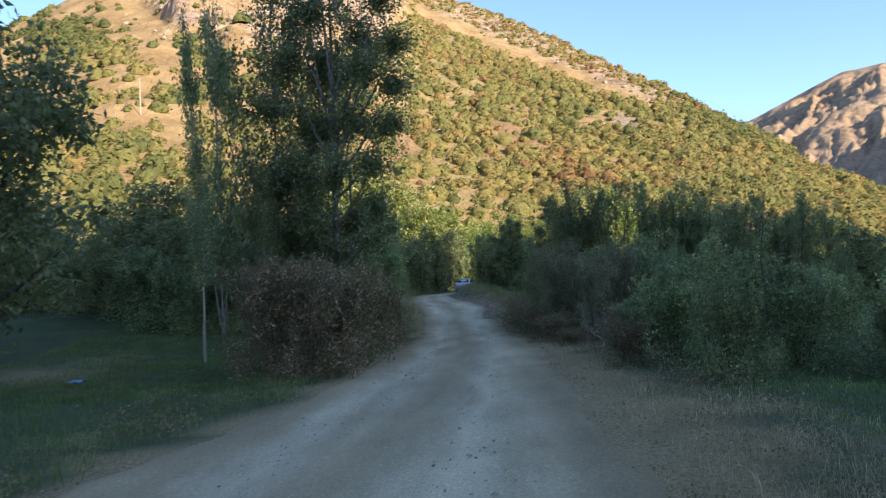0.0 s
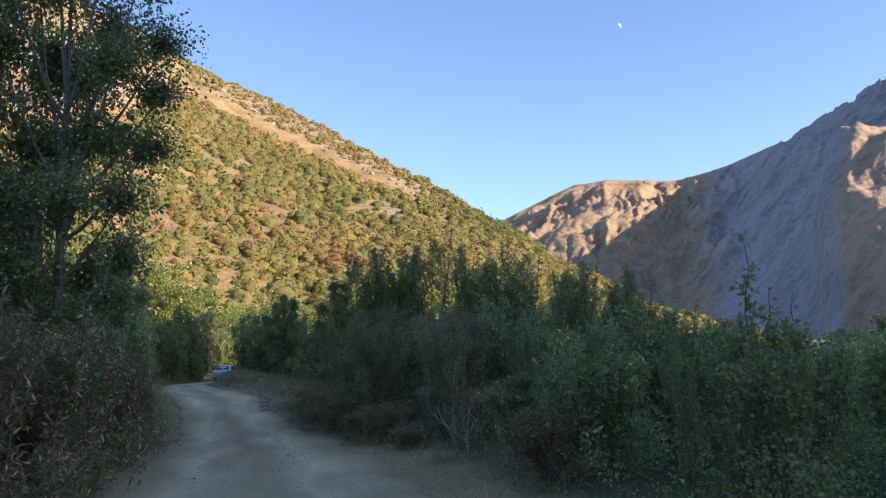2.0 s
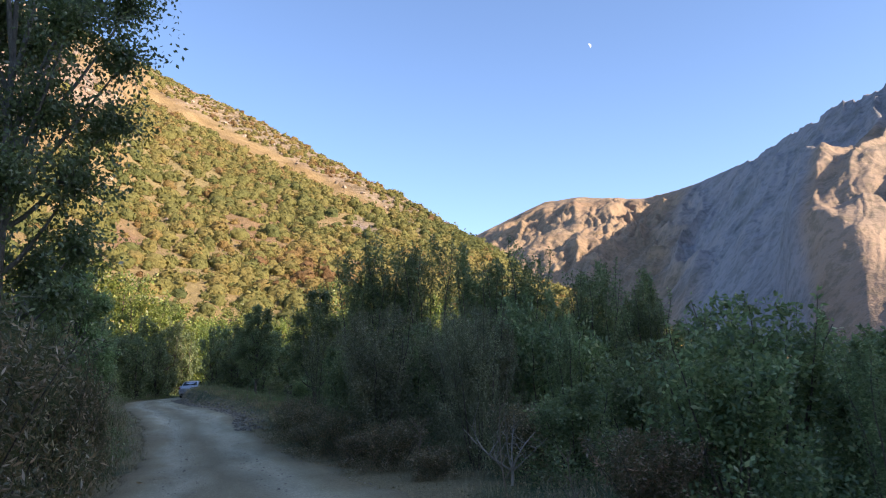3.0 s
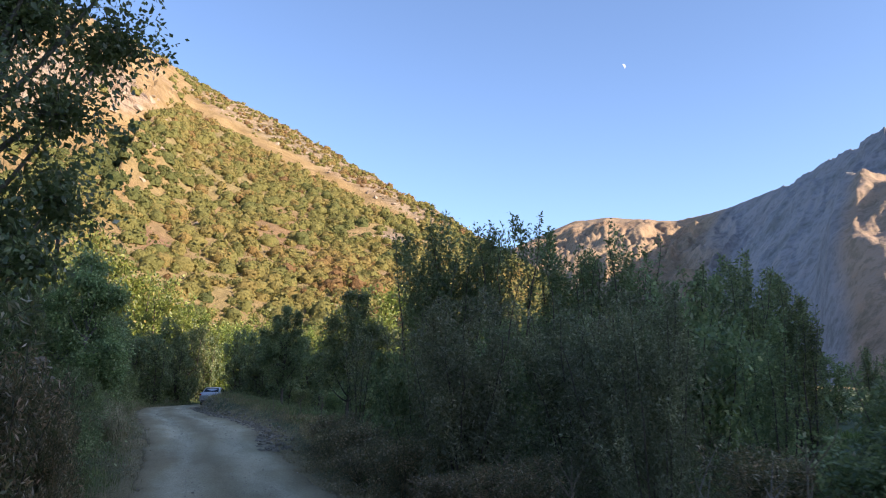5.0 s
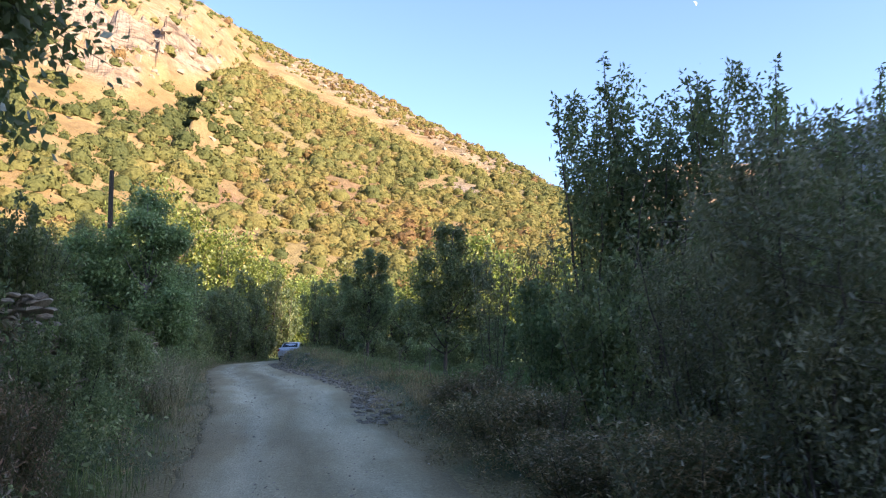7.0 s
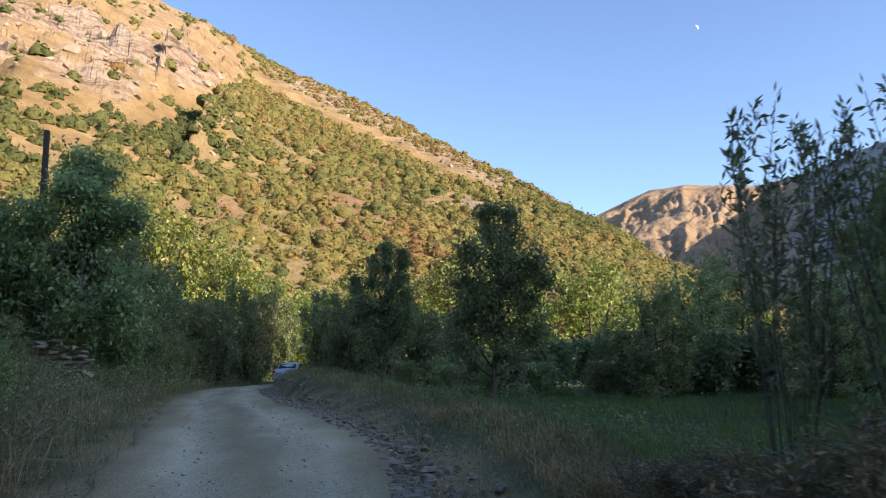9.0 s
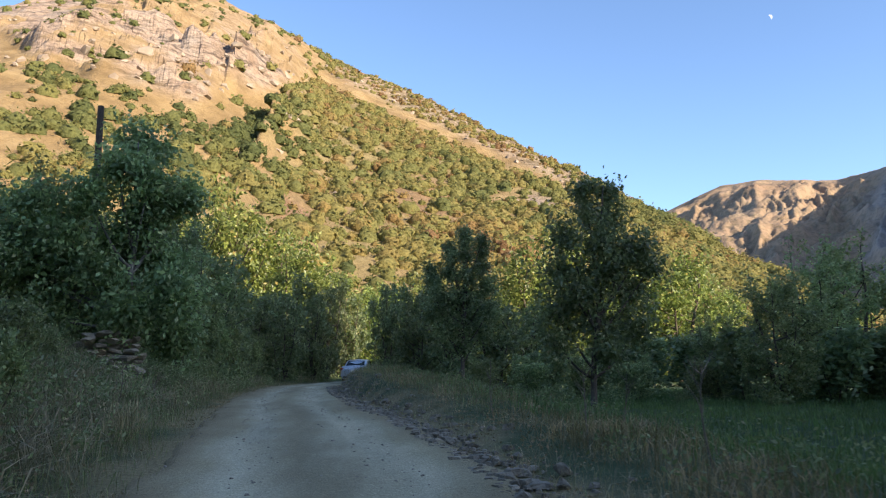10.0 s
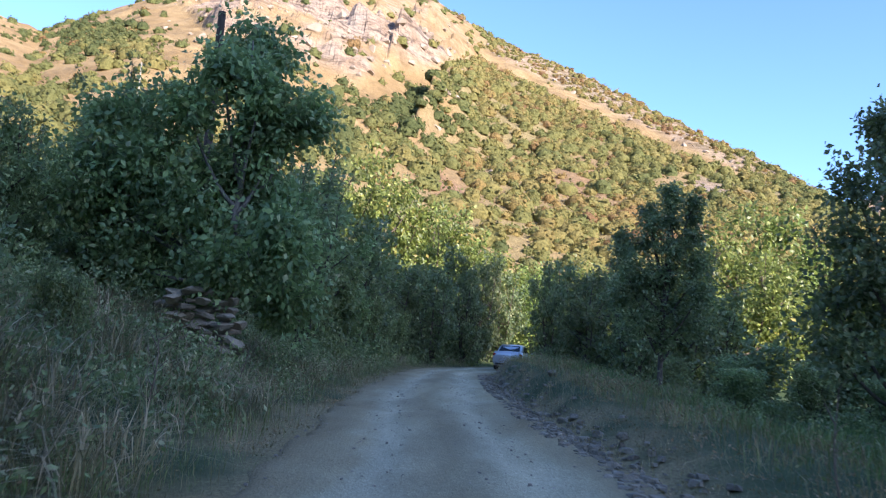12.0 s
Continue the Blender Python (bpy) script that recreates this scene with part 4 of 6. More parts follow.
# Bushes; unit height 2.5 to 3.2 m.
for n in range(3):
    w, f = grow(170 + n, 2.6, lambda h: 1.5 * (0.35 + 0.75 * dome(h)), 0.02, 100, 92, 0.115, 0.155, 11, 0.018, 0.55, 0.15, 0.15, 0.25, 0.5, fan=1.0, slim=0.27, skirt=24)
    kinds["brown", n] = Kind("roadside_bush", "dull brown-green bush with narrow dry leaves beside the track", "bush", "brown bushes beside the track", w, f, BARK, BUSH_LEAF)
    w, f = grow(180 + n, 2.8, lambda h: 1.3 * dome(h) + 0.1, 0.02, 130, 170, 0.056, 0.115, 10, 0.022, 0.30, 0.15, 0.15, 0.3, 0.6, slim=0.34, skirt=24)
    kinds["grey", n] = Kind("grey_bush", "grey-green bush with narrow pale leaves beside the track", "bush", "grey bushes beside the track", w, f, BARK, GREY)
for n in range(3):
    w, f = grow(190 + n, 3.2, lambda h: 1.65 * dome(h), 0.02, 110, 66, 0.105, 0.145, 9, 0.03, 0.45, 0.2, 0.25, 0.45, 0.7, skirt=30)
    kinds["dark", n] = Kind("thicket_bush", "dense dark green bush of the roadside thicket", "bush", "thicket bushes", w, f, BARK, GREEN)
for n in range(3):
    w, f = grow(220 + n, 3.2, lambda h: 1.65 * dome(h), 0.02, 84, 40, 0.155, 0.24, 7, 0.03, 0.45, 0.2, 0.2, 0.45, 0.7, skirt=22)
    kinds["hedge", n] = Kind("hedge_bush", "dense green bush of the hedgerow behind the track", "bush", "hedgerow bushes", w, f, BARK, BRIGHTENED_GREEN)
# Low growth under the far trees.
for n in range(2):
    w, f = grow(195 + n, 3.2, lambda h: 1.65 * dome(h), 0.02, 48, 34, 0.26, 0.30, 5, 0.03, 0.45, 0.2, 0.1, 0.45, 0.6)
    kinds["under", n] = Kind("undergrowth_bush", "dark bush of the undergrowth below the trees", "bush", "undergrowth bushes", w, f, BARK, GREEN)
# Saplings standing out of the thicket, thin and with few large leaves.
for n in range(2):
    w, f = grow(210 + n, 2.7, lambda h: 0.17 * (1.1 - h) + 0.05, 0.30, 40, 5, 0.10, 0.07, 1, 0.014, 0.08, 0.3, 0.1, 0.2, 0.5, slim=0.55)
    kinds["sapling", n] = Kind("sapling", "thin dark sapling with few large leaves above the thicket", "tree", "saplings in the thicket", w, f, BARK, GREEN)
# A willow shrub of long loose shoots.
w, f = grow(200, 3.3, lambda h: 0.85 * (0.35 + h * 0.7), 0.05, 16, 60, 0.095, 0.06, 9, 0.012, 0.6, 0.0, 0.5, 0.2, 0.4, slim=0.3)
kinds["willow", 0] = Kind("willow_shrub", "loose willow shrub with long thin leafy shoots", "bush", "willow shrubs", w, f, BARK, GREY)

rng = np.random.default_rng(5)


def plant(kind, x, y, scale=1.0, wide=1.0, lean=0.0, sink=0.0, turn=None):
    if kind == "broad" and (-14 < x < -4 and 43 < y < 66 or 13 < x < 26 and 41 < y < 62):
        kind = "leafy"
    if kind == "dark" and (y > 36 or x > 8.2):
        kind = "hedge"
    many = [k for k in kinds if k[0] == kind]
    kinds[min(many, key=lambda k: len(kinds[k].rows))].set_out(x, y, scale, wide * rng.uniform(0.94, 1.06), rng.uniform(0, 360) if turn is None else turn, lean, sink)


# Beside the grass.
for x, y, s, w in ((-7.7, 25.8, 0.98, 0.42), (-6.1, 28.0, 1.08, 0.75), (-5.2, 29.4, 1.05, 0.6)):
    plant("poplar", x, y, s, w)
plant("big_poplar", -3.95, 27.3, 1.0, 1.0, turn=0)
plant("young", -5.95, 19.0, 0.62, 0.8)
plant("young", -6.0, 25.4, 0.62, 1.0)
plant("spreading", -9.6, 14.8, 1.0, 1.0)
plant("spreading", -16, 24, 0.9, 1.1)
for x, y, s, w in ((-2.75, 15.1, 1.0, 0.82), (-2.35, 17.2, 1.0, 0.85), (-3.55, 17.2, 0.95, 0.85), (-2.3, 19.8, 0.95, 0.8), (-1.95, 22.2, 0.88, 0.62), (-3.6, 20.5, 1.0, 0.9), (-2.1, 24.6, 0.72, 0.65), (-3.3, 23.4, 0.95, 0.8), (-1.6, 23.5, 0.6, 0.45), (-2.0, 25.6, 0.55, 0.6), (-2.3, 27.6, 0.45, 0.7)):
    plant("brown", x, y, s, w)
for x, y, s in ((-24, 41, 1.0), (-21, 39, 0.9), (-18.5, 42, 1.05), (-16, 40, 1.1), (-13.5, 41, 0.9), (-11, 42, 0.95), (-8.7, 39, 0.8), (-27, 38, 1.1), (-30, 42, 1.2), (-12, 34, 0.75), (-15, 33, 0.6)):
    plant("broad", x, y, s, 1.15)
for x, y, s, w in ((-8.6, 26.8, 0.8, 1.1), (-10.2, 28.0, 0.9, 1.1), (-12.0, 29.6, 0.9, 1.2), (-14.2, 31.0, 1.0, 1.2), (-16.6, 33.0, 1.0, 1.2), (-9.4, 30.0, 1.1, 1.1)):
    plant("dark", x, y, s, w)
# The bank and its hedgerow.
for x, y, s, w in ((-2.5, 29.0, 0.50, 0.8), (-2.7, 31.5, 0.5, 0.8), (-3.0, 34.2, 0.52, 0.8), (-3.9, 29.6, 0.8, 0.8), (-3.9, 32.0, 0.85, 0.85), (-4.6, 35.0, 0.85, 0.9), (-5.8, 31.5, 1.1, 1.0), (-6.5, 36.5, 1.0, 1.0), (-7.4, 41, 0.9, 1.0), (-6.6, 44.5, 0.7, 0.9), (-8.6, 46.5, 1.0, 1.0),
                   (-6.6, 52.5, 0.7, 0.8), (-5.9, 59, 1.0, 0.9), (-5.8, 64, 1.0, 0.9), (-6.0, 69, 1.0, 0.9), (-6.2, 73, 0.95, 0.85), (-5.8, 78, 0.95, 0.8), (-4.6, 82, 0.8, 0.7)):
    plant("dark", x, y, s, w)
for x, y, s, w in ((-7.6, 51.5, 0.85, 0.8), (-9.0, 49.5, 0.66, 0.9), (-9.2, 53, 0.80, 0.95), (-12, 52, 0.68, 1.0), (-6.8, 61, 1.08, 1.05), (-7.4, 65, 1.1, 1.1), (-7.0, 69.5, 1.05, 1.1), (-7.2, 74, 0.9, 1.1), (-6.4, 79, 0.95, 1.0), (-5.4, 84.5, 0.95, 1.0), (-4.3, 80.0, 0.9, 0.8), (-2.7, 84.5, 1.05, 0.8), (-1.9, 88.5, 1.3, 0.85), (-5.0, 88, 1.3, 0.9), (-0.4, 91.5, 1.15, 0.8), (-8.0, 86, 1.1, 1.0), (-11, 56, 0.9, 1.1), (-13.5, 58, 0.92, 1.2), (-9.8, 63, 1.15, 1.1), (-16, 60, 0.95, 1.2), (-10.5, 50, 0.68, 1.0), (-14.5, 44, 0.95, 1.1), (-18, 47, 1.0, 1.2), (-10, 60, 1.0, 1.0), (-11, 68, 1.0, 1.1), (-13, 47, 0.9, 1.1), (-16, 52, 1.0, 1.1)):
    plant("broad", x, y, s, w)
for x, y, s, w in ((-5.9, 58.5, 0.98, 1.0), (-8.6, 57.5, 0.95, 1.1), (-7.4, 59.5, 0.95, 1.1)):
    plant("spired", x, y, s, w)
for n in range(17):
    plant("under", -33 + n * 1.55 + rng.uniform(-0.5, 0.5), 35.5 + rng.uniform(-2, 2), rng.uniform(0.75, 1.1), 1.25)
for n in range(12):
    plant("under", -20 + n * 1.1 + rng.uniform(-0.3, 0.3), 46.5 + n * 1.1 + rng.uniform(-1, 1), rng.uniform(0.7, 1.0), 1.2)
for n in range(9):
    plant("under", 15 + n * 2.1 + rng.uniform(-0.4, 0.4), 57.5 - n * 0.5 + rng.uniform(-1, 1), rng.uniform(0.7, 1.0), 1.3)
for n in range(17):
    plant("under", 9.5 + n * 1.9 + rng.uniform(-0.5, 0.5), 65 + rng.uniform(-2, 2) - n * 0.4, rng.uniform(0.7, 1.1), 1.35)
# Past the bend.
for x, y, s, w in ((2.0, 76.5, 0.95, 0.62), (3.1, 78.5, 1.05, 0.75), (3.6, 73, 0.90, 0.85), (5.4, 70, 0.90, 0.9), (7.6, 71, 0.96, 1.0), (4.6, 78, 1.03, 0.9), (9.8, 73, 0.86, 1.0), (6.5, 77, 1.09, 0.9)):
    plant("broad", x, y, s, w)
for x, y, s, w in ((-1.2, 97, 0.75, 0.8), (2.5, 99, 0.85, 0.9), (-5, 101, 1.3, 0.9), (13.5, 83, 1.15, 0.95), (18, 88, 1.3, 1.0), (10.5, 84, 0.85, 0.9), (24, 86, 1.12, 1.0), (30, 92, 0.9, 1.0), (8, 100, 0.9, 1.0),
                   (-13.8, 113, 2.2, 0.8), (-18.8, 117, 2.15, 0.85), (-8.0, 115, 1.65, 0.9), (-26, 111, 1.6, 0.9), (-6.5, 115, 1.55, 0.9), (-33, 108, 1.2, 0.9), (-2, 120, 1.2, 1.0), (4, 122, 1.15, 1.0), (9, 119, 1.1, 1.0), (14, 117, 1.05, 1.0), (20, 113, 1.05, 1.0), (27, 112, 1.05, 1.0), (34, 110, 1.0, 1.0), (1, 130, 1.4, 1.1), (8, 131, 1.35, 1.1), (-8, 128, 1.6, 1.0), (14, 104, 0.9, 1), (22, 104, 0.85, 1), (36, 100, 0.8, 1.1), (44, 96, 0.8, 1.1), (50, 104, 0.8, 1.1)):
    plant("sunny", x, y, s, w)
for x, y, s, w in ((7.6, 63.0, 0.6, 1.2), (9.4, 62.0, 0.65, 1.2), (6.0, 65.5, 0.6, 1.2), (11.2, 60.5, 0.6, 1.2), (13.0, 58.5, 0.55, 1.2)):
    plant("dark", x, y, s, w)
# Close beside the track on the bank.
for x, y, s, w in ((-3.0, 36.8, 0.42, 0.8), (-3.25, 38.6, 0.4, 0.8), (-3.8, 40.5, 0.42, 0.9), (-4.4, 42.6, 0.45, 0.9), (-5.2, 45.5, 0.36, 0.9)):
    plant("dark", x, y, s, w)
# The meadow.
plant("tall", -5.35, 51.0, 1.0, 1.0, turn=0)
plant("column", 3.95, 57.8, 1.0, 1.0, turn=0)
plant("meadow", 6.5, 51.0, 1.0, 1.0, turn=0)
for x, y, s, w in ((14.5, 60.5, 0.6, 1.0), (14.4, 55.5, 0.82, 1.0), (17.5, 58, 1.03, 1.0), (21, 61, 1.15, 1.0), (25, 58, 1.01, 1.1), (18, 51, 0.86, 1.0), (22, 52, 0.86, 1.1), (29, 55, 0.73, 1.1)):
    plant("broad", x, y, s, w)
# The thicket beside the track.
for x, y, s, w in ((4.6, 30.3, 0.92, 0.9), (5.5, 30.5, 1.00, 0.9), (6.35, 30.0, 0.98, 0.9), (7.9, 30.2, 0.97, 0.9), (8.8, 30.5, 0.89, 0.9), (9.6, 30.0, 0.97, 0.9), (11.4, 29.2, 0.83, 1.0), (12.6, 29.5, 0.62, 1.0),
                   (13.8, 30, 0.84, 1.0), (7.9, 16.4, 0.33, 0.7), (5.8, 17.8, 0.28, 0.8), (6.2, 21.0, 0.42, 0.8), (7.6, 24.5, 0.48, 0.9), (10.2, 26.5, 0.78, 0.9), (5.0, 13.6, 0.28, 0.8), (9.9, 19.0, 0.42, 0.9), (12, 27, 0.68, 0.9), (7.2, 14.6, 0.31, 0.8), (16, 28, 0.33, 1.0), (18, 31, 0.50, 1.0)):
    plant("spired", x, y, s, w)
for x, y, s, w in ((6.20, 13.9, 1.10, 1.0), (6.41, 13.9, 0.91, 1.0), (6.68, 13.9, 0.88, 1.0)):
    plant("sapling", x, y, s, w)
for x, y, s, w in ((4.9, 12.2, 0.57, 0.85), (7.2, 15.4, 0.62, 1.0), (8.1, 16.6, 0.6, 1.0), (9.4, 15.0, 0.55, 1.1), (10.6, 17.2, 0.6, 1.1), (7.6, 12.2, 0.5, 1.0), (6.6, 13.6, 0.61, 0.95), (8.6, 13.2, 0.55, 1.0), (4.7, 15.0, 0.62, 0.95), (6.5, 16.5, 0.77, 1.0), (8.9, 17.5, 0.61, 1.0), (4.8, 18.2, 0.42, 1.2), (6.7, 19.6, 0.64, 0.95),
                   (8.8, 21, 0.58, 1.0), (6.5, 23, 1.06, 0.75), (5.2, 27.2, 0.98, 0.85), (7.0, 26.3, 1.05, 0.95), (8.6, 25.2, 1.0, 0.8), (4.2, 29.2, 0.86, 0.75), (11, 22, 0.67, 1.1), (12.5, 18, 0.6, 1.1),
                   (11.5, 14, 0.6, 1.1), (13, 25, 0.58, 1.1), (15.5, 21, 0.65, 1.1), (15, 15.5, 0.7, 1.1), (4.4, 32.2, 0.83, 0.75), (6.4, 32.6, 1.03, 0.9), (8.8, 33, 1.09, 0.95), (11, 33, 1.15, 1.0)):
    plant("dark", x, y, s, w)
for x, y, s, w in ((3.9, 15.0, 0.36, 1.2), (4.7, 19.2, 0.42, 1.0), (3.45, 20.0, 0.20, 1.6), (3.2, 21.6, 0.34, 1.2), (3.0, 23.0, 0.24, 1.7), (2.95, 25.0, 0.40, 1.1), (2.75, 26.6, 0.30, 1.5), (2.85, 28.2, 0.42, 1.2), (2.75, 30.0, 0.34, 1.4), (3.0, 31.6, 0.42, 1.2), (3.1, 33.2, 0.26, 1.6)):
    plant("brown", x, y, s, w)
for x, y, s, w in ((3.75, 24.6, 1.19, 0.8), (5.0, 22.0, 1.0, 0.9), (4.2, 20.3, 0.92, 0.7), (4.1, 26.6, 0.98, 0.75), (5.6, 24.6, 1.21, 0.9)):
    plant("grey", x, y, s, w)
for x, y, s, w in ((3.7, 33.0, 0.98, 0.75), (4.9, 33.2, 1.09, 0.8)):
    plant("willow", x, y, s, w)
for x, y, s, w in ((14.5, 43, 1.03, 1.0), (17.5, 44.5, 0.96, 1.0), (21, 44, 0.90, 1.0), (24.5, 45, 0.63, 1.0), (28, 43, 0.57, 1.1), (19, 36, 0.63, 1.1), (29, 33, 0.53, 1.1), (35, 38, 0.54, 1.2), (19.5, 26, 0.40, 1.1), (23, 22, 0.9, 1.1), (27, 25, 0.9, 1.1), (21, 15, 0.7, 1.1), (26, 14, 0.7, 1.1), (33, 20, 0.9, 1.2), (40, 30, 1.0, 1.3)):
    plant("broad", x, y, s, w)
for k in kinds.values():
    k.finish()


# ---- growth that nobody counts ----
def scatter_hill():
    """Shrubs over the slope: thick on the green flank, sparse on the golden grass and along its crest."""
    rng = np.random.default_rng(9)
    n = 40000
    a = rng.uniform(-46, 44, n)
    crest_r, foot = np.interp(a, CREST_A, CREST_R), np.interp(a, FOOT_A, FOOT_R)
    u = np.sqrt(rng.uniform(0, 1, n)) * 1.0
    r = foot + u * (crest_r - foot)
    z, rocky, golden, rim = hill_height(a, r)
    x, y = HUB[0] + r * np.sin(np.radians(a)), HUB[1] + r * np.cos(np.radians(a))
    t = z / r
    patch = fractal(x * 0.03, y * 0.03, 0, 4, 61)
    likely = (0.86 + 0.9 * (patch - 0.45) * 2) * (1 - np.where(a < -22, 0.975, 0.95) * golden) * (1 - 0.4 * rim)
    likely = np.clip(likely + (0.28 * (1 - u) * (1 - steps(a, 3, 9)) - 0.20 * steps(a, 4, 12)) * (1 - golden), 0.010, 1)
    # green bands over the golden slope, and the shaded hollow under the crags
    band = steps(-a, 9, 12) * np.exp(-((t - np.interp(a, [-40, -30, -21, -15, -10], [0.262, 0.285, 0.305, 0.322, 0.303])) / 0.014) ** 2) * (1 - 0.7 * steps(-a, 24, 28))
    band = band + steps(-a, 14.5, 16.5) * (1 - steps(-a, 22, 24)) * np.exp(-((t - 0.355) / 0.010) ** 2)
    hollow = np.exp(-(((a + 8.6) / 2.6) ** 2 + ((t - 0.305) / 0.028) ** 2))
    likely += 0.75 * band * (0.4 + patch) + 0.9 * hollow
    likely += 0.9 * np.exp(-(((a + 30.5) / 3.4) ** 2 + ((t - 0.343) / 0.020) ** 2))
    bare = np.clip(scree_patch(a, t, x, y) * 0.85 + slab_streaks(a, t, x, y), 0, 1)
    likely *= (1 - 0.85 * bare) * (1 - 0.97 * np.clip(strip_of(a, t) * 1.3, 0, 1))
    area = (crest_r - foot) * r / 30000
    keep = rng.uniform(size=n) < likely * np.clip(area * 0.62, 0, 0.62)
    x, y, z, a, r, u, t, rim = (v[keep] for v in (x, y, z, a, r, u, t, rim))
    m = len(x)
    size = (1.0 + 2.7 * rng.uniform(0, 1, m) ** 2.0) * (1.05 - 0.25 * u) * (1 - 0.35 * rim)
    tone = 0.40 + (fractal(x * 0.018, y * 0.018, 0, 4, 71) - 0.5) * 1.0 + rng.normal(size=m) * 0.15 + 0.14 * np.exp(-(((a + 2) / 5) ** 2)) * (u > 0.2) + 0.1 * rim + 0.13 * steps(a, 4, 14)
    # Darker greens under the crags, with the hollow's shade put into the tone.
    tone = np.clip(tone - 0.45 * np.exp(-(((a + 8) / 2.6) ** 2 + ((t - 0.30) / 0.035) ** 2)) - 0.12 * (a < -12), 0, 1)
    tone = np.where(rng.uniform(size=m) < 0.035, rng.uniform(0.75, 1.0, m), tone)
    # each shrub: a lumpy rounded mass with leafy sprays standing out of it
    sides, levels = 7, 4
    centre = np.stack([x, y, z], 1)
    turns = np.linspace(0, 2 * np.pi, sides, endpoint=False)
    rise = np.radians(np.array([-25, 18, 55, 88]))
    way = np.stack([np.cos(rise)[:, None] * np.cos(turns), np.cos(rise)[:, None] * np.sin(turns), np.repeat(np.sin(rise)[:, None], sides, 1)], -1).reshape(-1, 3)
    ids = np.repeat(np.arange(m), len(way)).reshape(m, -1) * 7.3

    def lump(d, own):
        return 0.40 + 1.0 * value_noise(d[..., 0] * 1.7 + own, d[..., 1] * 1.7, d[..., 2] * 1.7, 81) + 0.35 * value_noise(d[..., 0] * 4 + own, d[..., 1] * 4, d[..., 2] * 4, 82)

    spread = np.broadcast_to(way, (m, len(way), 3))
    body = centre[:, None] + spread * (lump(spread, ids) * size[:, None])[..., None] * (0.76, 0.76, 0.70)
    q = np.arange(sides)
    shell = np.concatenate([np.stack([q + j, (q + 1) % sides + j, (q + 1) % sides + j + sides, q + j + sides], 1) for j in range(0, sides * (levels - 1), sides)])
    body_faces = (np.arange(m)[:, None, None] * len(way) + shell[None]).reshape(-1, 4)
    per = 46
    k = np.repeat(np.arange(m), per)
    d = unit(rng, len(k))
    d[:, 2] = np.abs(d[:, 2]) * 1.1 - 0.1
    c = centre[k] + d * (lump(d, k * 7.3) * size[k] * rng.uniform(0.70, 1.10, len(k)))[:, None] * (0.92, 0.92, 0.86)
    out = d + rng.normal(size=d.shape) * 0.5
    one = np.cross(out, unit(rng, len(k)))
    one /= np.linalg.norm(one, axis=1)[:, None] + 1e-9
    two = np.cross(out, one)
    big = (0.14 + 0.10 * size[k]) * rng.uniform(0.5, 1.4, len(k))
    verts = np.stack([c + v * big[:, None] for v in (one, two * 0.7, one * -0.9, two * -1.0)], 1).reshape(-1, 3)
    base = body.size // 3
    me = mesh_from("hillside_shrubs", np.concatenate([body.reshape(-1, 3), verts]), np.concatenate([body_faces, base + np.arange(len(verts)).reshape(-1, 4)]), SHRUB, True)
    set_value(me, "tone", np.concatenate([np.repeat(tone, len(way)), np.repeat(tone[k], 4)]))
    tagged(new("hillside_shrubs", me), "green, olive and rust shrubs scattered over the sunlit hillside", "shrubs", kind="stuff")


scatter_hill()


def scatter_blades(name, label, mat, seed, n, zone, density, height, lean=0.35, width=0.09):
    """Grass blades over a stretch of ground, bent a little, in tufts."""
    rng = np.random.default_rng(seed)
    x, y = rng.uniform(zone[0], zone[1], n), zone[2] + (zone[3] - zone[2]) * rng.uniform(0, 1, n) ** 1.25
    keep = rng.uniform(size=n) < density(x, y)
    x, y = x[keep], y[keep]
    h = height * rng.uniform(0.45, 1.35, len(x)) * (0.6 + 0.8 * fractal(x * 1.2, y * 1.2, 0, 3, seed))
    root = np.stack([x, y, ground_height(x, y) - 0.03], 1)
    turn = rng.uniform(0, 2 * np.pi, len(x))
    flat = np.stack([np.cos(turn), np.sin(turn), 0 * turn], 1)
    side = np.stack([-np.sin(turn), np.cos(turn), 0 * turn], 1) * (h * width * 0.5)[:, None]
    bend = rng.uniform(0.05, 1, len(x))[:, None] * lean
    mid = root + np.stack([0 * h, 0 * h, h * 0.6], 1) + flat * bend * h[:, None] * 0.4
    tip = root + np.stack([0 * h, 0 * h, h * (1 - 0.3 * bend[:, 0])], 1) + flat * bend * h[:, None] * 1.3
    verts = np.stack([root, mid + side, tip, mid - side], 1).reshape(-1, 3)
    return tagged(new(name, mesh_from(name, verts, np.arange(len(verts)).reshape(-1, 4), mat)), label, "grass", kind="stuff")


def scatter_weeds(name, label, mat, seed, n, zone, density, height, per, leaf):
    """Low leafy weeds: short stems with leaves all round."""
    rng = np.random.default_rng(seed)
    x, y = rng.uniform(zone[0], zone[1], n), zone[2] + (zone[3] - zone[2]) * rng.uniform(0, 1, n) ** 1.2
    keep = rng.uniform(size=n) < density(x, y)
    x, y = x[keep], y[keep]
    k = np.repeat(np.arange(len(x)), per)
    tall = height * rng.uniform(0.4, 1.4, len(x))
    h = rng.uniform(0.05, 1, len(k)) * tall[k]
    c = np.stack([x[k], y[k], ground_height(x, y)[k] + h], 1)
    c[:, :2] += rng.normal(size=(len(k), 2)) * (0.10 + 0.28 * tall[k] * rng.uniform(0.3, 1, len(k)))[:, None]
    verts, faces = leaf_quads(rng, c, leaf, leaf * 0.5, 0.1)
    return tagged(new(name, mesh_from(name, verts, faces, mat)), label, "weeds", kind="stuff")


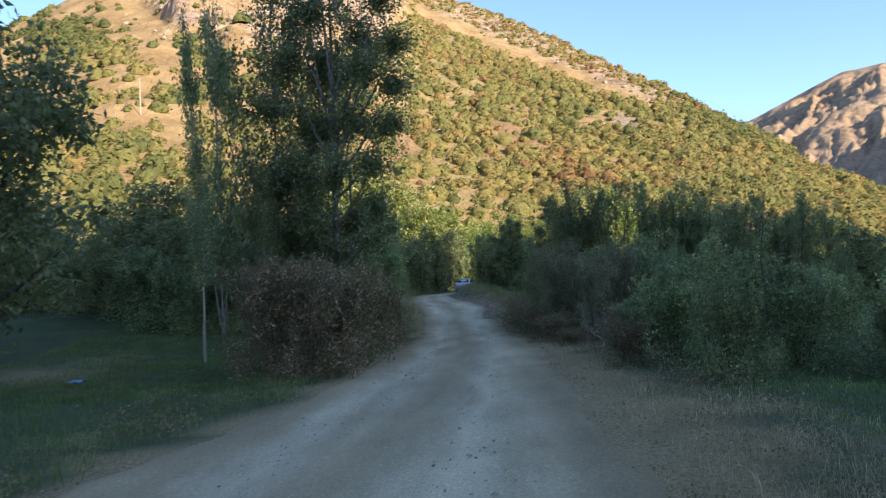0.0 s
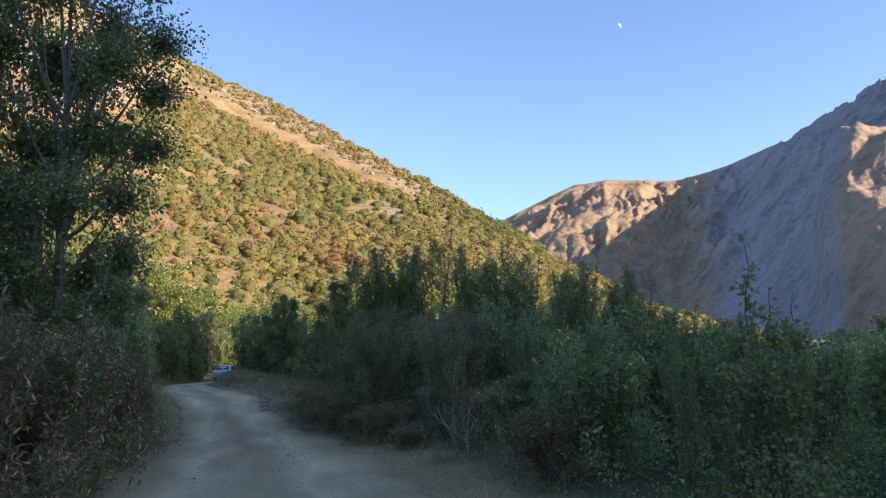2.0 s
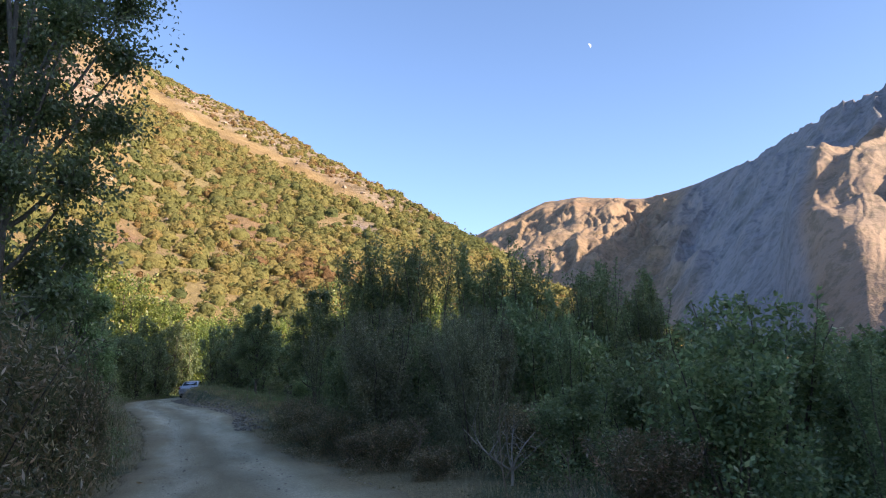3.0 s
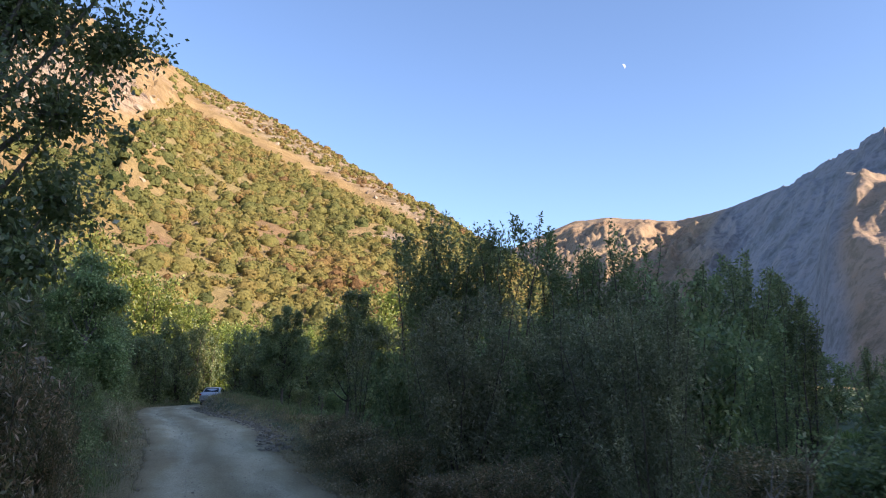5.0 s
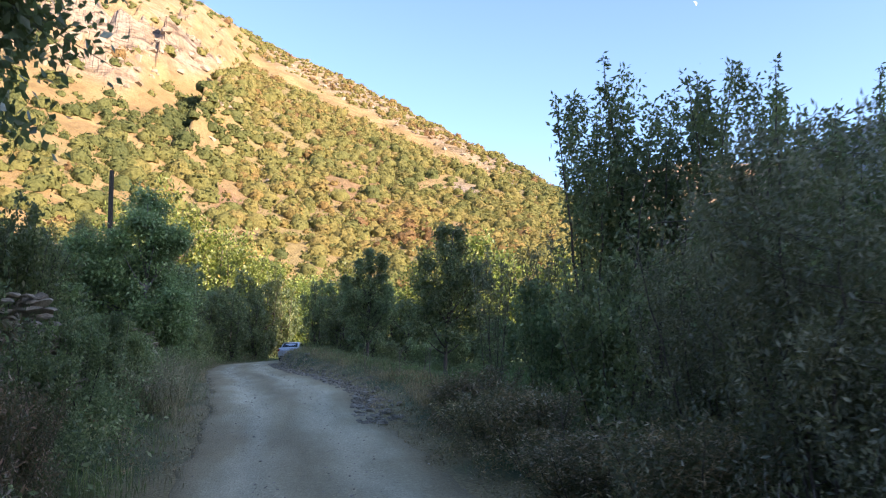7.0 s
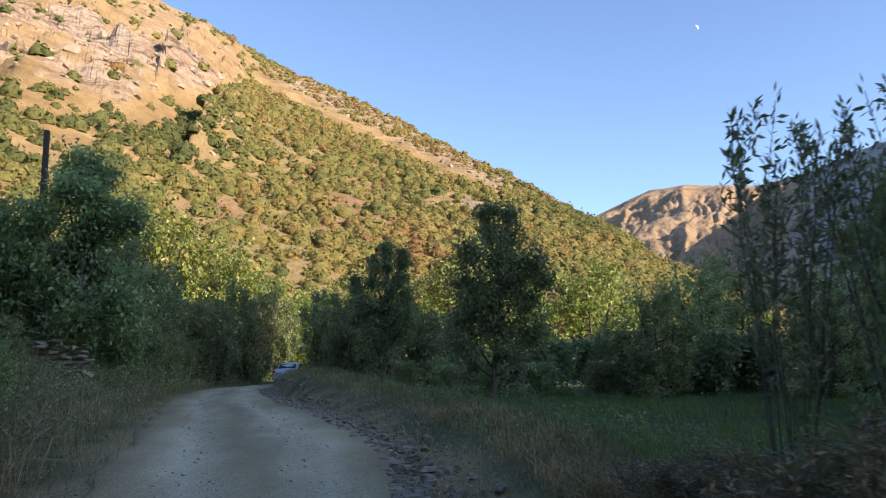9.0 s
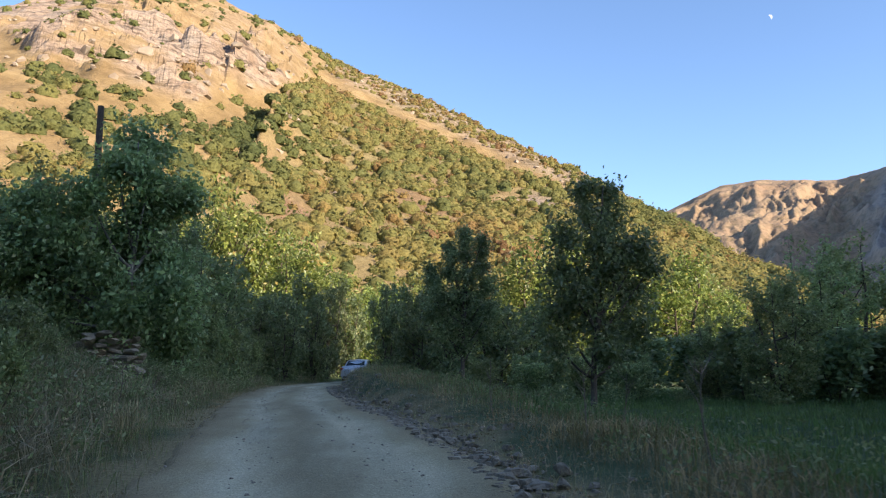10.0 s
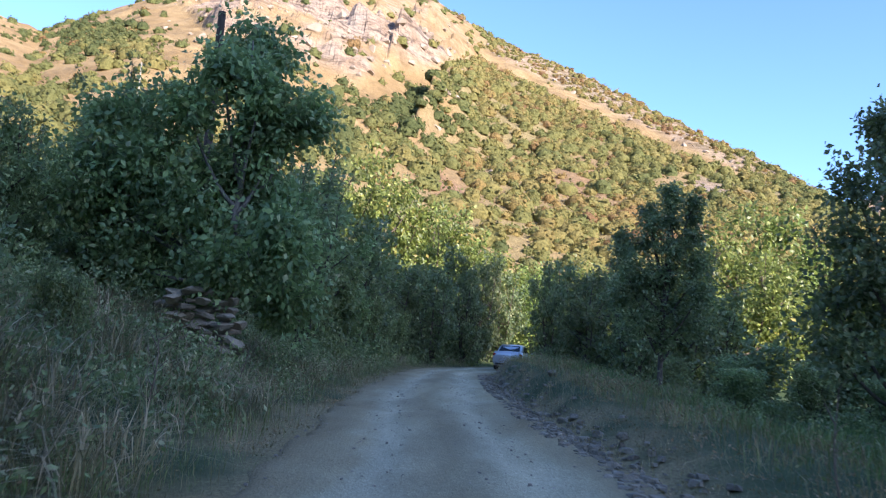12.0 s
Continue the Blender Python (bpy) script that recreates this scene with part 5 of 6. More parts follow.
def from_road(x, y):
    return np.maximum(np.interp(y, ROAD_Y, ROAD_L) - x, x - np.interp(y, ROAD_Y, ROAD_R))


def patchy(x, y, scale, seed, lo=0.4, hi=0.6):
    return steps(fractal(x * scale, y * scale, 0, 3, seed), lo, hi)


scatter_blades("lawn_grass", "short green grass beside the track", BLADE_LUSH, 301, 170000, (-13, -1.0, 1, 30), lambda x, y: steps(from_road(x, y), 0.2, 1.0) * (0.45 + 0.55 * patchy(x, y, 0.35, 5)) * (1 - 0.9 * np.exp(-(((x + 10.2) / 2.4) ** 2 + ((y - 18.8) / 2.4) ** 2))), 0.11)
scatter_blades("straw_patch", "flattened straw lying on the lawn", BLADE_DRY, 312, 30000, (-16, -5, 12, 25), lambda x, y: np.exp(-(((x + 10.2) / 2.4) ** 2 + ((y - 18.8) / 2.4) ** 2)), 0.10, 2.2, 0.05)
scatter_blades("meadow_grass", "lush green meadow grass below the track", BLADE_LUSH, 302, 110000, (1.5, 22, 33, 72), lambda x, y: steps(from_road(x, y), 1.4, 2.6), 0.20)
scatter_blades("bank_grass", "long green grass on the bank", BLADE_GREEN, 303, 90000, (-9, -0.5, 27, 86), lambda x, y: steps(from_road(x, y), 0.15, 0.9) * (0.3 + 0.7 * patchy(x, y, 0.5, 6)), 0.26, 0.9, 0.03)
scatter_blades("verge_grass", "short green grass along the thicket", BLADE_LUSH, 304, 130000, (1.5, 12, 1, 34), lambda x, y: steps(from_road(x, y), 1.8, 2.9) * (0.2 + 0.8 * patchy(x, y, 0.6, 7)), 0.12, 0.7)
scatter_blades("dry_verge_grass", "dry straw-coloured grass along the edge of the track", BLADE_DRY, 305, 150000, (-5, 6, 2, 84), lambda x, y: steps(from_road(x, y), 0.05, 0.45) * (1 - steps(from_road(x, y), 1.2, 2.3)) * (0.25 + 0.75 * patchy(x, y, 0.8, 8, 0.42, 0.6)), 0.13, 1.0, 0.035)
scatter_blades("dry_bank_grass", "tall dry grass stalks on the bank", BLADE_DRY, 306, 40000, (-8, -1, 36, 84), lambda x, y: steps(from_road(x, y), 0.5, 1.2) * patchy(x, y, 0.5, 9, 0.43, 0.55), 0.48, 1.1, 0.025)
scatter_blades("rim_grass", "tall grass on the rim of the bend", BLADE_GREEN, 307, 18000, (-1.5, 6, 44, 84), lambda x, y: steps(from_road(x, y), 0.7, 1.2) * (1 - steps(from_road(x, y), 3.2, 4.5)) * (0.3 + 0.7 * patchy(x, y, 0.7, 12)), 0.30, 0.8, 0.03)
scatter_blades("dry_rim_grass", "straw-coloured grass along the meadow's edge", BLADE_STRAW, 308, 120000, (0, 7, 34, 66), lambda x, y: steps(from_road(x, y), 0.85, 1.3) * (1 - steps(from_road(x, y), 1.9, 2.8)) * (0.35 + 0.65 * patchy(x, y, 0.6, 10, 0.4, 0.55)) * np.interp(y, [40, 48], [1.0, 0.4]), 0.26, 0.9, 0.028)
scatter_weeds("bank_weeds", "leafy green weeds over the bank beside the track", WEED, 401, 4200, (-9, -1, 26, 84), lambda x, y: steps(from_road(x, y), 0.5, 1.3) * (0.35 + 0.65 * patchy(x, y, 0.5, 16)), 0.40, 40, 0.08)
scatter_weeds("bank_mounds", "mounds of tall leafy weeds on the bank", WEED, 407, 420, (-9, -2, 30, 66), lambda x, y: steps(from_road(x, y), 0.9, 1.6) * (0.3 + 0.7 * patchy(x, y, 0.35, 27)), 0.75, 260, 0.075)
scatter_blades("pale_bank_grass", "feathery bleached grass heads on the bank", BLADE_DRY, 311, 60000, (-7.5, -1.5, 34, 62), lambda x, y: steps(from_road(x, y), 0.4, 0.9) * patchy(x, y, 0.45, 28, 0.46, 0.58), 0.58, 1.6, 0.018)
scatter_weeds("rim_weeds", "leafy weeds on the rim above the meadow", GREEN, 402, 900, (-1, 7, 36, 82), lambda x, y: steps(from_road(x, y), 0.9, 1.5) * (1 - steps(from_road(x, y), 3, 4.5)) * patchy(x, y, 0.5, 17), 0.4, 60, 0.06)
scatter_weeds("verge_weeds", "small weeds along the verge of the track", GREY, 403, 900, (-4.5, 5.5, 3, 34), lambda x, y: steps(from_road(x, y), 0.5, 1.1) * (1 - steps(from_road(x, y), 2, 3.2)) * patchy(x, y, 0.9, 18, 0.45, 0.6), 0.22, 60, 0.034)
scatter_blades("straw_verge_grass", "bleached straw-coloured grass between the track and the thicket", BLADE_DRY, 313, 60000, (1.0, 6, 3, 27), lambda x, y: steps(from_road(x, y), 0.3, 0.9) * (1 - steps(from_road(x, y), 2.0, 3.0)) * (0.2 + 0.8 * patchy(x, y, 0.6, 29, 0.42, 0.58)), 0.17, 1.5, 0.022)
scatter_weeds("dry_weeds", "withered brown weeds along the track", BROWN, 404, 3000, (-6, 6, 4, 80), lambda x, y: steps(from_road(x, y), 0.1, 0.7) * (1 - steps(from_road(x, y), 1.8, 3.2)) * patchy(x, y, 0.7, 19, 0.45, 0.6), 0.30, 40, 0.042)
scatter_weeds("lawn_weeds", "clumps of broad weeds in the lawn", GREEN, 405, 900, (-14, -3, 6, 30), lambda x, y: steps(from_road(x, y), 1.0, 2.0) * patchy(x, y, 0.4, 20, 0.5, 0.65), 0.14, 44, 0.045)
scatter_weeds("leaf_litter", "fallen brown leaves and twigs along the verge", BROWN, 406, 6000, (-6, 6, 1, 84), lambda x, y: steps(from_road(x, y), -0.25, 0.3) * (1 - steps(from_road(x, y), 1.6, 2.6)) * (0.25 + 0.75 * patchy(x, y, 0.7, 23, 0.4, 0.55)), 0.02, 26, 0.032)
scatter_blades("edge_grass", "rough mixed grass growing into the edge of the track", BLADE_GREEN, 309, 60000, (-6, 6, 27, 82), lambda x, y: steps(from_road(x, y), -0.1, 0.35) * (1 - steps(from_road(x, y), 1.2, 2.0)) * (0.3 + 0.7 * patchy(x, y, 0.9, 25)) * np.where(x > np.interp(y, ROAD_Y, ROAD_R), 0.35, 1.0), 0.14, 1.2, 0.03)
scatter_blades("dry_edge_grass", "bleached dry grass hanging over the edge of the track", BLADE_DRY, 310, 80000, (-6, 6, 24, 82), lambda x, y: steps(from_road(x, y), -0.1, 0.3) * (1 - steps(from_road(x, y), 0.9, 1.8)) * (0.25 + 0.75 * patchy(x, y, 0.7, 26)) * np.where(x > np.interp(y, ROAD_Y, ROAD_R), 0.55, 1.0), 0.19, 1.5, 0.03)


# ---- stones ----
def rough_stone(seed, size):
    """A broken stone: a cut-down block with knocked corners."""
    rng = np.random.default_rng(seed)
    bm = bmesh.new()
    for p in unit(rng, 16) * rng.uniform(0.75, 1.05, 16)[:, None]:
        bm.verts.new(Vector(p * np.array(size) * 0.5))
    bmesh.ops.convex_hull(bm, input=bm.verts)
    loose = [v for v in bm.verts if not v.link_faces]
    bmesh.ops.delete(bm, geom=loose, context="VERTS")
    me = bpy.data.meshes.new("stone")
    bm.to_mesh(me)
    bm.free()
    return me


stone_shapes = []
for n in range(6):
    me = rough_stone(400 + n, (1.0, 0.8, 0.6))
    me.materials.append(STONE)
    stone_shapes.append(me)
rng = np.random.default_rng(14)
for n in range(46):
    y = float(rng.uniform(34.5, 66))
    x = float(np.interp(y, ROAD_Y, ROAD_R) + abs(rng.normal()) * 0.38 + 0.02)
    s = float(rng.uniform(0.10, 0.24) if n > 6 else rng.uniform(0.26, 0.42))
    ob = new("shoulder_stone", stone_shapes[n % 6])
    ob.matrix_basis = pose(x, y, float(ground_height(np.array([x]), np.array([y]))[0]) + s * 0.10, rng.uniform(-20, 20), rng.uniform(-20, 20), rng.uniform(0, 360)) @ Matrix.Diagonal((s, s, s, 1))
    tagged(ob, "broken grey stone on the shoulder of the track", "stone", "stones on the shoulder")


def scatter_gravel(name, label, mat, seed, n, where):
    rng = np.random.default_rng(seed)
    x, y, s = where(rng, n)
    base = np.array([[1, 1, -0.6], [-1, 1, -0.5], [-1, -1, -0.6], [1, -1, -0.5], [0.7, 0.6, 0.35], [-0.6, 0.75, 0.3], [-0.7, -0.6, 0.4], [0.65, -0.7, 0.25]]) * 0.5
    turn = rng.uniform(0, 2 * np.pi, n)
    shape = base[None] * rng.uniform(0.55, 1.35, (n, 8, 3)) * rng.uniform(0.6, 1.2, (n, 1, 3)) * s[:, None, None]
    c, d = np.cos(turn)[:, None], np.sin(turn)[:, None]
    shape = np.stack([shape[..., 0] * c - shape[..., 1] * d, shape[..., 0] * d + shape[..., 1] * c, shape[..., 2]], -1)
    on = (from_road(x, y) < 0) * 0.02
    verts = shape + np.stack([x, y, ground_height(x, y) + on + s * 0.12], 1)[:, None]
    i = np.arange(n)[:, None] * 8
    faces = np.concatenate([i + np.array(q) for q in ((0, 1, 5, 4), (1, 2, 6, 5), (2, 3, 7, 6), (3, 0, 4, 7), (4, 5, 6, 7))])
    tagged(new(name, mesh_from(name, verts.reshape(-1, 3), faces, mat)), label, "gravel", kind="stuff")


def on_shoulder(rng, n):
    y = rng.uniform(33, 70, n)
    return np.interp(y, ROAD_Y, ROAD_R) - 0.25 + np.abs(rng.normal(size=n)) * 0.38, y, 0.025 + 0.15 * rng.uniform(0, 1, n) ** 3.5


def on_track(rng, n):
    y = 2 + 70 * rng.uniform(0, 1, n) ** 1.3
    lane = np.clip(rng.choice([0.06, 0.47, 0.5, 0.92], n) + rng.normal(size=n) * 0.17, 0.0, 1.0)
    return np.interp(y, ROAD_Y, ROAD_L) * (1 - lane) + np.interp(y, ROAD_Y, ROAD_R) * lane, y, 0.010 + 0.032 * rng.uniform(0, 1, n) ** 4


scatter_gravel("shoulder_gravel", "grey rubble along the shoulder of the bend", STONE, 501, 3200, on_shoulder)
scatter_gravel("track_gravel", "loose stones on the crown and edges of the track", GRAVEL, 502, 8000, on_track)

# Flat stones stacked on the bank: a heap under the tall tree and a low dry wall nearer by.
slabs = []
for n in range(5):
    me = rough_stone(420 + n, (0.52, 0.40, 0.15 + 0.03 * n))
    me.materials.append(SLAB)
    slabs.append(me)


def stone_stack(name, label, x, y, across, rows, turn, seed, size=1.0):
    """Flat stones laid in rough courses, each a little askew; across: stones in the lowest course."""
    rng = np.random.default_rng(seed)
    stack = thing(name, label, "stones", at=(x, y, float(ground_height(np.array([x]), np.array([y]))[0]) - 0.04))
    stack.rotation_euler = (0, 0, radians(turn))
    for level in range(rows):
        count = max(3, round(across * (1 - 0.05 * level)))
        for n in range(count):
            ob = piece("stone", slabs[int(rng.integers(5))], stack)
            ob.matrix_basis = pose(((n - (count - 1) / 2) * 0.23 + rng.normal() * 0.06) * size, rng.normal() * 0.12 * size, (0.06 + level * 0.135 + rng.uniform(0.0, 0.05)) * size, rng.normal() * 10, rng.normal() * 10, rng.uniform(-40, 40)) @ Matrix.Diagonal((*([float(rng.uniform(0.6, 1.15)) * size] * 3), 1))


stone_stack("stone_heap", "heap of flat brown stones stacked on the bank", -5.55, 50.2, 8, 8, 0, 15)
stone_stack("stone_wall", "low dry wall of flat grey-brown stones among bank weeds", -3.35, 31.2, 9, 14, 14, 17, 0.72)


# Crags that stand out of the slope.
rng = np.random.default_rng(16)
crag_shapes = []
for n in range(5):
    me = rough_stone(440 + n, (1, 1, 0.8))
    me.materials.append(CRAG)
    crag_shapes.append(me)


def crag(a, t, size):
    """A rock on the slope at azimuth a, where the slope rises to t."""
    r = np.linspace(60, 445, 900)
    z = hill_height(np.full(900, a), r)[0]
    i = int(np.argmax(z / r > t)) or 899
    ob = new("hillside_rock", crag_shapes[int(rng.integers(5))])
    ob.matrix_basis = pose(HUB[0] + r[i] * math.sin(radians(a)), HUB[1] + r[i] * math.cos(radians(a)), z[i] - size * 0.02, rng.uniform(-25, 25), rng.uniform(-25, 25), rng.uniform(0, 360)) @ Matrix.Diagonal((size * rng.uniform(0.9, 1.5), size, size * rng.uniform(0.7, 1.1), 1))
    tagged(ob, "pale broken rock standing out of the hillside", "rock", "rocks on the hillside")


for a, t, s in ((-5.3, 0.338, 7), (-4.7, 0.335, 5), (-5.8, 0.343, 5), (-4.6, 0.37, 9), (-6.6, 0.385, 10), (-7.6, 0.40, 8), (-5.6, 0.395, 8), (-8.4, 0.375, 7), (-11.5, 0.39, 9), (-12.8, 0.385, 8), (-10.4, 0.40, 8),
                (-16, 0.41, 11), (-20, 0.40, 10), (-22.5, 0.38, 9), (-24, 0.375, 9), (-14, 0.43, 10), (-18, 0.37, 8), (-9.4, 0.43, 9), (-7.6, 0.425, 8), (16.2, 0.198, 7), (17.0, 0.192, 6), (15.4, 0.205, 5), (19.5, 0.165, 6),
                (-2.5, 0.232, 4), (-1.8, 0.236, 3), (-4.0, 0.26, 5), (-3.6, 0.27, 4), (-6, 0.29, 5), (9, 0.235, 4), (12.3, 0.22, 5)):
    crag(a, t, s * 0.5)
for n in range(70):
    a = float(rng.uniform(-3, 20))
    t = float(np.interp(a, CREST_A, CREST_T)) - float(rng.uniform(0.002, 0.026))
    crag(a, t, float(rng.uniform(1.0, 3.2)))
for n in range(60):
    a = float(rng.uniform(-27, -4))
    crag(a, float(np.interp(a, [-27, -19, -11, -4], [0.36, 0.37, 0.35, 0.40])) + float(rng.uniform(0, 0.07)), float(rng.uniform(1.2, 3.6)))


# ---- poles ----
def pole(x, y, z, height, thick, material, label, arm):
    ob = thing("utility_pole", label, "pole", at=(x, y, z))
    t = Tubes()
    t.add([(0, 0, -0.4), (0, 0, height * 0.5), (0.02, 0, height)], [thick, thick * 0.9, thick * 0.75], 10)
    t.add([(0.02, 0, height - 0.002), (0.02, 0, height + 0.02)], [thick * 0.75, 0.02], 10)
    piece("shaft", t.mesh("shaft", material), ob)
    if arm:
        t = Tubes()
        t.add([(-0.5, 0, height - 0.35), (0.5, 0, height - 0.35)], [0.05, 0.05], 6)
        piece("crossarm", t.mesh("crossarm", material), ob)
    return ob


pole(-7.4, 54.3, float(ground_height(np.array([-7.4]), np.array([54.3]))[0]), 7.6, 0.12, POLE_WOOD, "dark weathered wooden pole standing in the hedgerow", False)
r = np.linspace(60, 300, 600)
hz = hill_height(np.full(600, -27.6), r)[0]
i = int(np.argmax(hz + 9.0 > 0.318 * r + 1.6))
pole(HUB[0] + r[i] * math.sin(radians(-27.6)), HUB[1] + r[i] * math.cos(radians(-27.6)), float(hz[i]), 9.0, 0.16, CONCRETE, "pale concrete pole on the sunlit slope", True)


# ---- the car ahead ----
PAINT = plain_material("silver_paint", (0.52, 0.55, 0.60), 0.32, 0.65, 0.03, 3, 0.6)
GLASS = plain_material("car_glass", (0.03, 0.04, 0.05), 0.06, 0.0, 0.05, 3)
RUBBER = plain_material("tyre_rubber", (0.025, 0.025, 0.025), 0.85)
ALLOY = plain_material("wheel_alloy", (0.45, 0.45, 0.46), 0.4, 0.8)
LAMP_RED = plain_material("red_lamp_lens", (0.35, 0.02, 0.02), 0.25)
TRIM = plain_material("dark_trim", (0.03, 0.03, 0.035), 0.6)
PLATE = plain_material("number_plate", (0.7, 0.7, 0.68), 0.5)


def loft(sections):
    """A closed skin through sections of equal length."""
    bm = bmesh.new()
    rings = [[bm.verts.new(p) for p in s] for s in sections]
    for a, b in zip(rings, rings[1:]):
        for n in range(len(a)):
            m = (n + 1) % len(a)
            bm.faces.new((a[n], a[m], b[m], b[n]))
    bm.faces.new(rings[0][::-1])
    bm.faces.new(rings[-1])
    bmesh.ops.recalc_face_normals(bm, faces=bm.faces)
    return bm


def box(size, centre, bevel=0.0):
    bm = bmesh.new()
    bmesh.ops.create_cube(bm, size=1, matrix=Matrix.Translation(centre) @ Matrix.Diagonal((*size, 1)))
    if bevel:
        bmesh.ops.bevel(bm, geom=bm.edges[:], offset=bevel, segments=2, affect="EDGES")
    return bm


def ring(y, half, low, high, crown):
    """A cross-section of a car's body at y: rounded sides, a level floor and a crowned top."""
    return [(-half * 0.90, y, low), (half * 0.90, y, low), (half * 0.99, y, low + (high - low) * 0.25), (half, y, low + (high - low) * 0.55), (half * 0.95, y, low + (high - low) * 0.88),
            (half * 0.84, y, high), (0, y, high + crown), (-half * 0.84, y, high), (-half * 0.95, y, low + (high - low) * 0.88), (-half, y, low + (high - low) * 0.55), (-half * 0.99, y, low + (high - low) * 0.25)]


def build_car(x, y, turn):
    """A silver saloon seen from behind; its nose points to +y before the turn."""
    car = thing("car", "silver saloon car driving away on the gravel track", "car", at=(x, y, float(grade(y)) + 0.0))
    car.rotation_euler = (0, 0, radians(turn))
    rows = [(-2.20, 0.70, 0.42, 0.86, 0.01), (-2.14, 0.80, 0.30, 1.00, 0.02), (-1.95, 0.86, 0.27, 1.06, 0.025), (-1.5, 0.88, 0.24, 1.05, 0.02), (-0.5, 0.885, 0.22, 0.98, 0.0), (0.6, 0.885, 0.22, 0.95, 0.0), (1.2, 0.87, 0.24, 0.93, 0.02), (1.9, 0.82, 0.26, 0.80, 0.03), (2.18, 0.66, 0.34, 0.66, 0.02)]
    part("body", loft([ring(*r) for r in rows]), PAINT, car, smooth=True)
    cabin = [(-1.62, 0.70, 0.98, 1.03, 0.01), (-1.15, 0.68, 0.98, 1.31, 0.02), (-0.75, 0.66, 0.98, 1.43, 0.03), (0.1, 0.66, 0.95, 1.455, 0.03), (0.55, 0.67, 0.93, 1.36, 0.03), (1.25, 0.70, 0.90, 0.96, 0.01)]
    part("cabin", loft([ring(*r) for r in cabin]), PAINT, car, smooth=True)
    bm = bmesh.new()
    v = [bm.verts.new(p) for p in ((-0.60, -1.60, 1.065), (0.60, -1.60, 1.065), (0.52, -1.02, 1.385), (-0.52, -1.02, 1.385))]
    bm.faces.new(v)
    bmesh.ops.solidify(bm, geom=bm.faces[:], thickness=0.02)
    part("rear_window", bm, GLASS, car, "dark glass rear window")
    for side in (-1, 1):
        bm = bmesh.new()
        v = [bm.verts.new((side * q[0], q[1], q[2])) for q in ((0.715, -1.05, 1.02), (0.715, 0.85, 1.0), (0.70, 0.35, 1.33), (0.69, -0.65, 1.36))]
        bm.faces.new(v)
        bmesh.ops.solidify(bm, geom=bm.faces[:], thickness=0.03)
        part("side_window", bm, GLASS, car, "dark glass side window")
        part("tail_lamp", box((0.30, 0.10, 0.17), (side * 0.66, -2.13, 0.86), 0.03), LAMP_RED, car, "red tail lamp")
        part("mirror", box((0.18, 0.10, 0.13), (side * 0.96, 0.72, 1.02), 0.03), PAINT, car)
        for fore in (-1.30, 1.35):
            wheel = Tubes()
            wheel.add([(side * 0.66, fore, 0.31), (side * 0.68, fore, 0.31), (side * 0.84, fore, 0.31), (side * 0.86, fore, 0.31)], [0.26, 0.31, 0.31, 0.26], 20)
            tyre = piece("wheel", wheel.mesh("tyre", RUBBER), car, "black rubber tyre")
            rim = Tubes()
            rim.add([(side * 0.70, fore, 0.31), (side * 0.85, fore, 0.31), (side * 0.865, fore, 0.31)], [0.20, 0.20, 0.02], 16)
            piece("rim", rim.mesh("rim", ALLOY), tyre, "grey alloy rim")
    part("bumper", box((1.62, 0.16, 0.26), (0, -2.16, 0.50), 0.05), PAINT, car)
    part("bumper_trim", box((1.30, 0.06, 0.10), (0, -2.22, 0.36), 0.02), TRIM, car, "dark lower bumper trim")
    part("number_plate", box((0.50, 0.02, 0.11), (0, -2.19, 0.74), 0.004), PLATE, car, "blank pale number plate")
    return car


build_car(0.45, 82.0, -10)

# ---- small things ----
bm = bmesh.new()
bmesh.ops.create_grid(bm, x_segments=6, y_segments=6, size=0.16)
r2 = np.random.default_rng(3)
for v in bm.verts:
    v.co.z += float(r2.uniform(0, 0.07))
    v.co.x += float(r2.uniform(-0.02, 0.02))
bmesh.ops.solidify(bm, geom=bm.faces[:], thickness=0.004)
me = bpy.data.meshes.new("plastic_bag")
bm.to_mesh(me)
bm.free()
me.materials.append(plain_material("blue_plastic", (0.16, 0.36, 0.62), 0.35))
ob = new("plastic_bag", me)
ob.location = (-8.0, 16.6, float(ground_height(np.array([-8.0]), np.array([16.6]))[0]) + 0.02)
tagged(ob, "crumpled pale blue plastic bag lying on the grass", "litter")


def dead_stalk(x, y, height, seed):
    """A bare, forked, dry stalk: a stem with its twigs."""
    rng = np.random.default_rng(seed)
    ob = thing("dry_stalk", "bare forked dry stalk beside the track", "plant", "dry stalks beside the track", at=(x, y, float(ground_height(np.array([x]), np.array([y]))[0])))
    t = Tubes()
    stem = curve_points(rng, (0, 0, -0.05), (rng.normal() * 0.1, rng.normal() * 0.1, height), 0.05, 9)
    t.add(stem, np.linspace(0.012, 0.003, 9), 5)
    piece("stem", t.mesh("stem", STALK), ob)
    for _ in range(9):
        start = stem[int(rng.integers(2, 8))]
        turn = rng.uniform(0, 2 * np.pi)
        ln = rng.uniform(0.2, 0.42) * height
        t = Tubes()
        t.add(curve_points(rng, start, start + (math.cos(turn) * ln * 0.55, math.sin(turn) * ln * 0.55, ln * 0.75), 0.08, 5), np.linspace(0.006, 0.002, 5), 4)
        piece("twig", t.mesh("twig", STALK), ob)


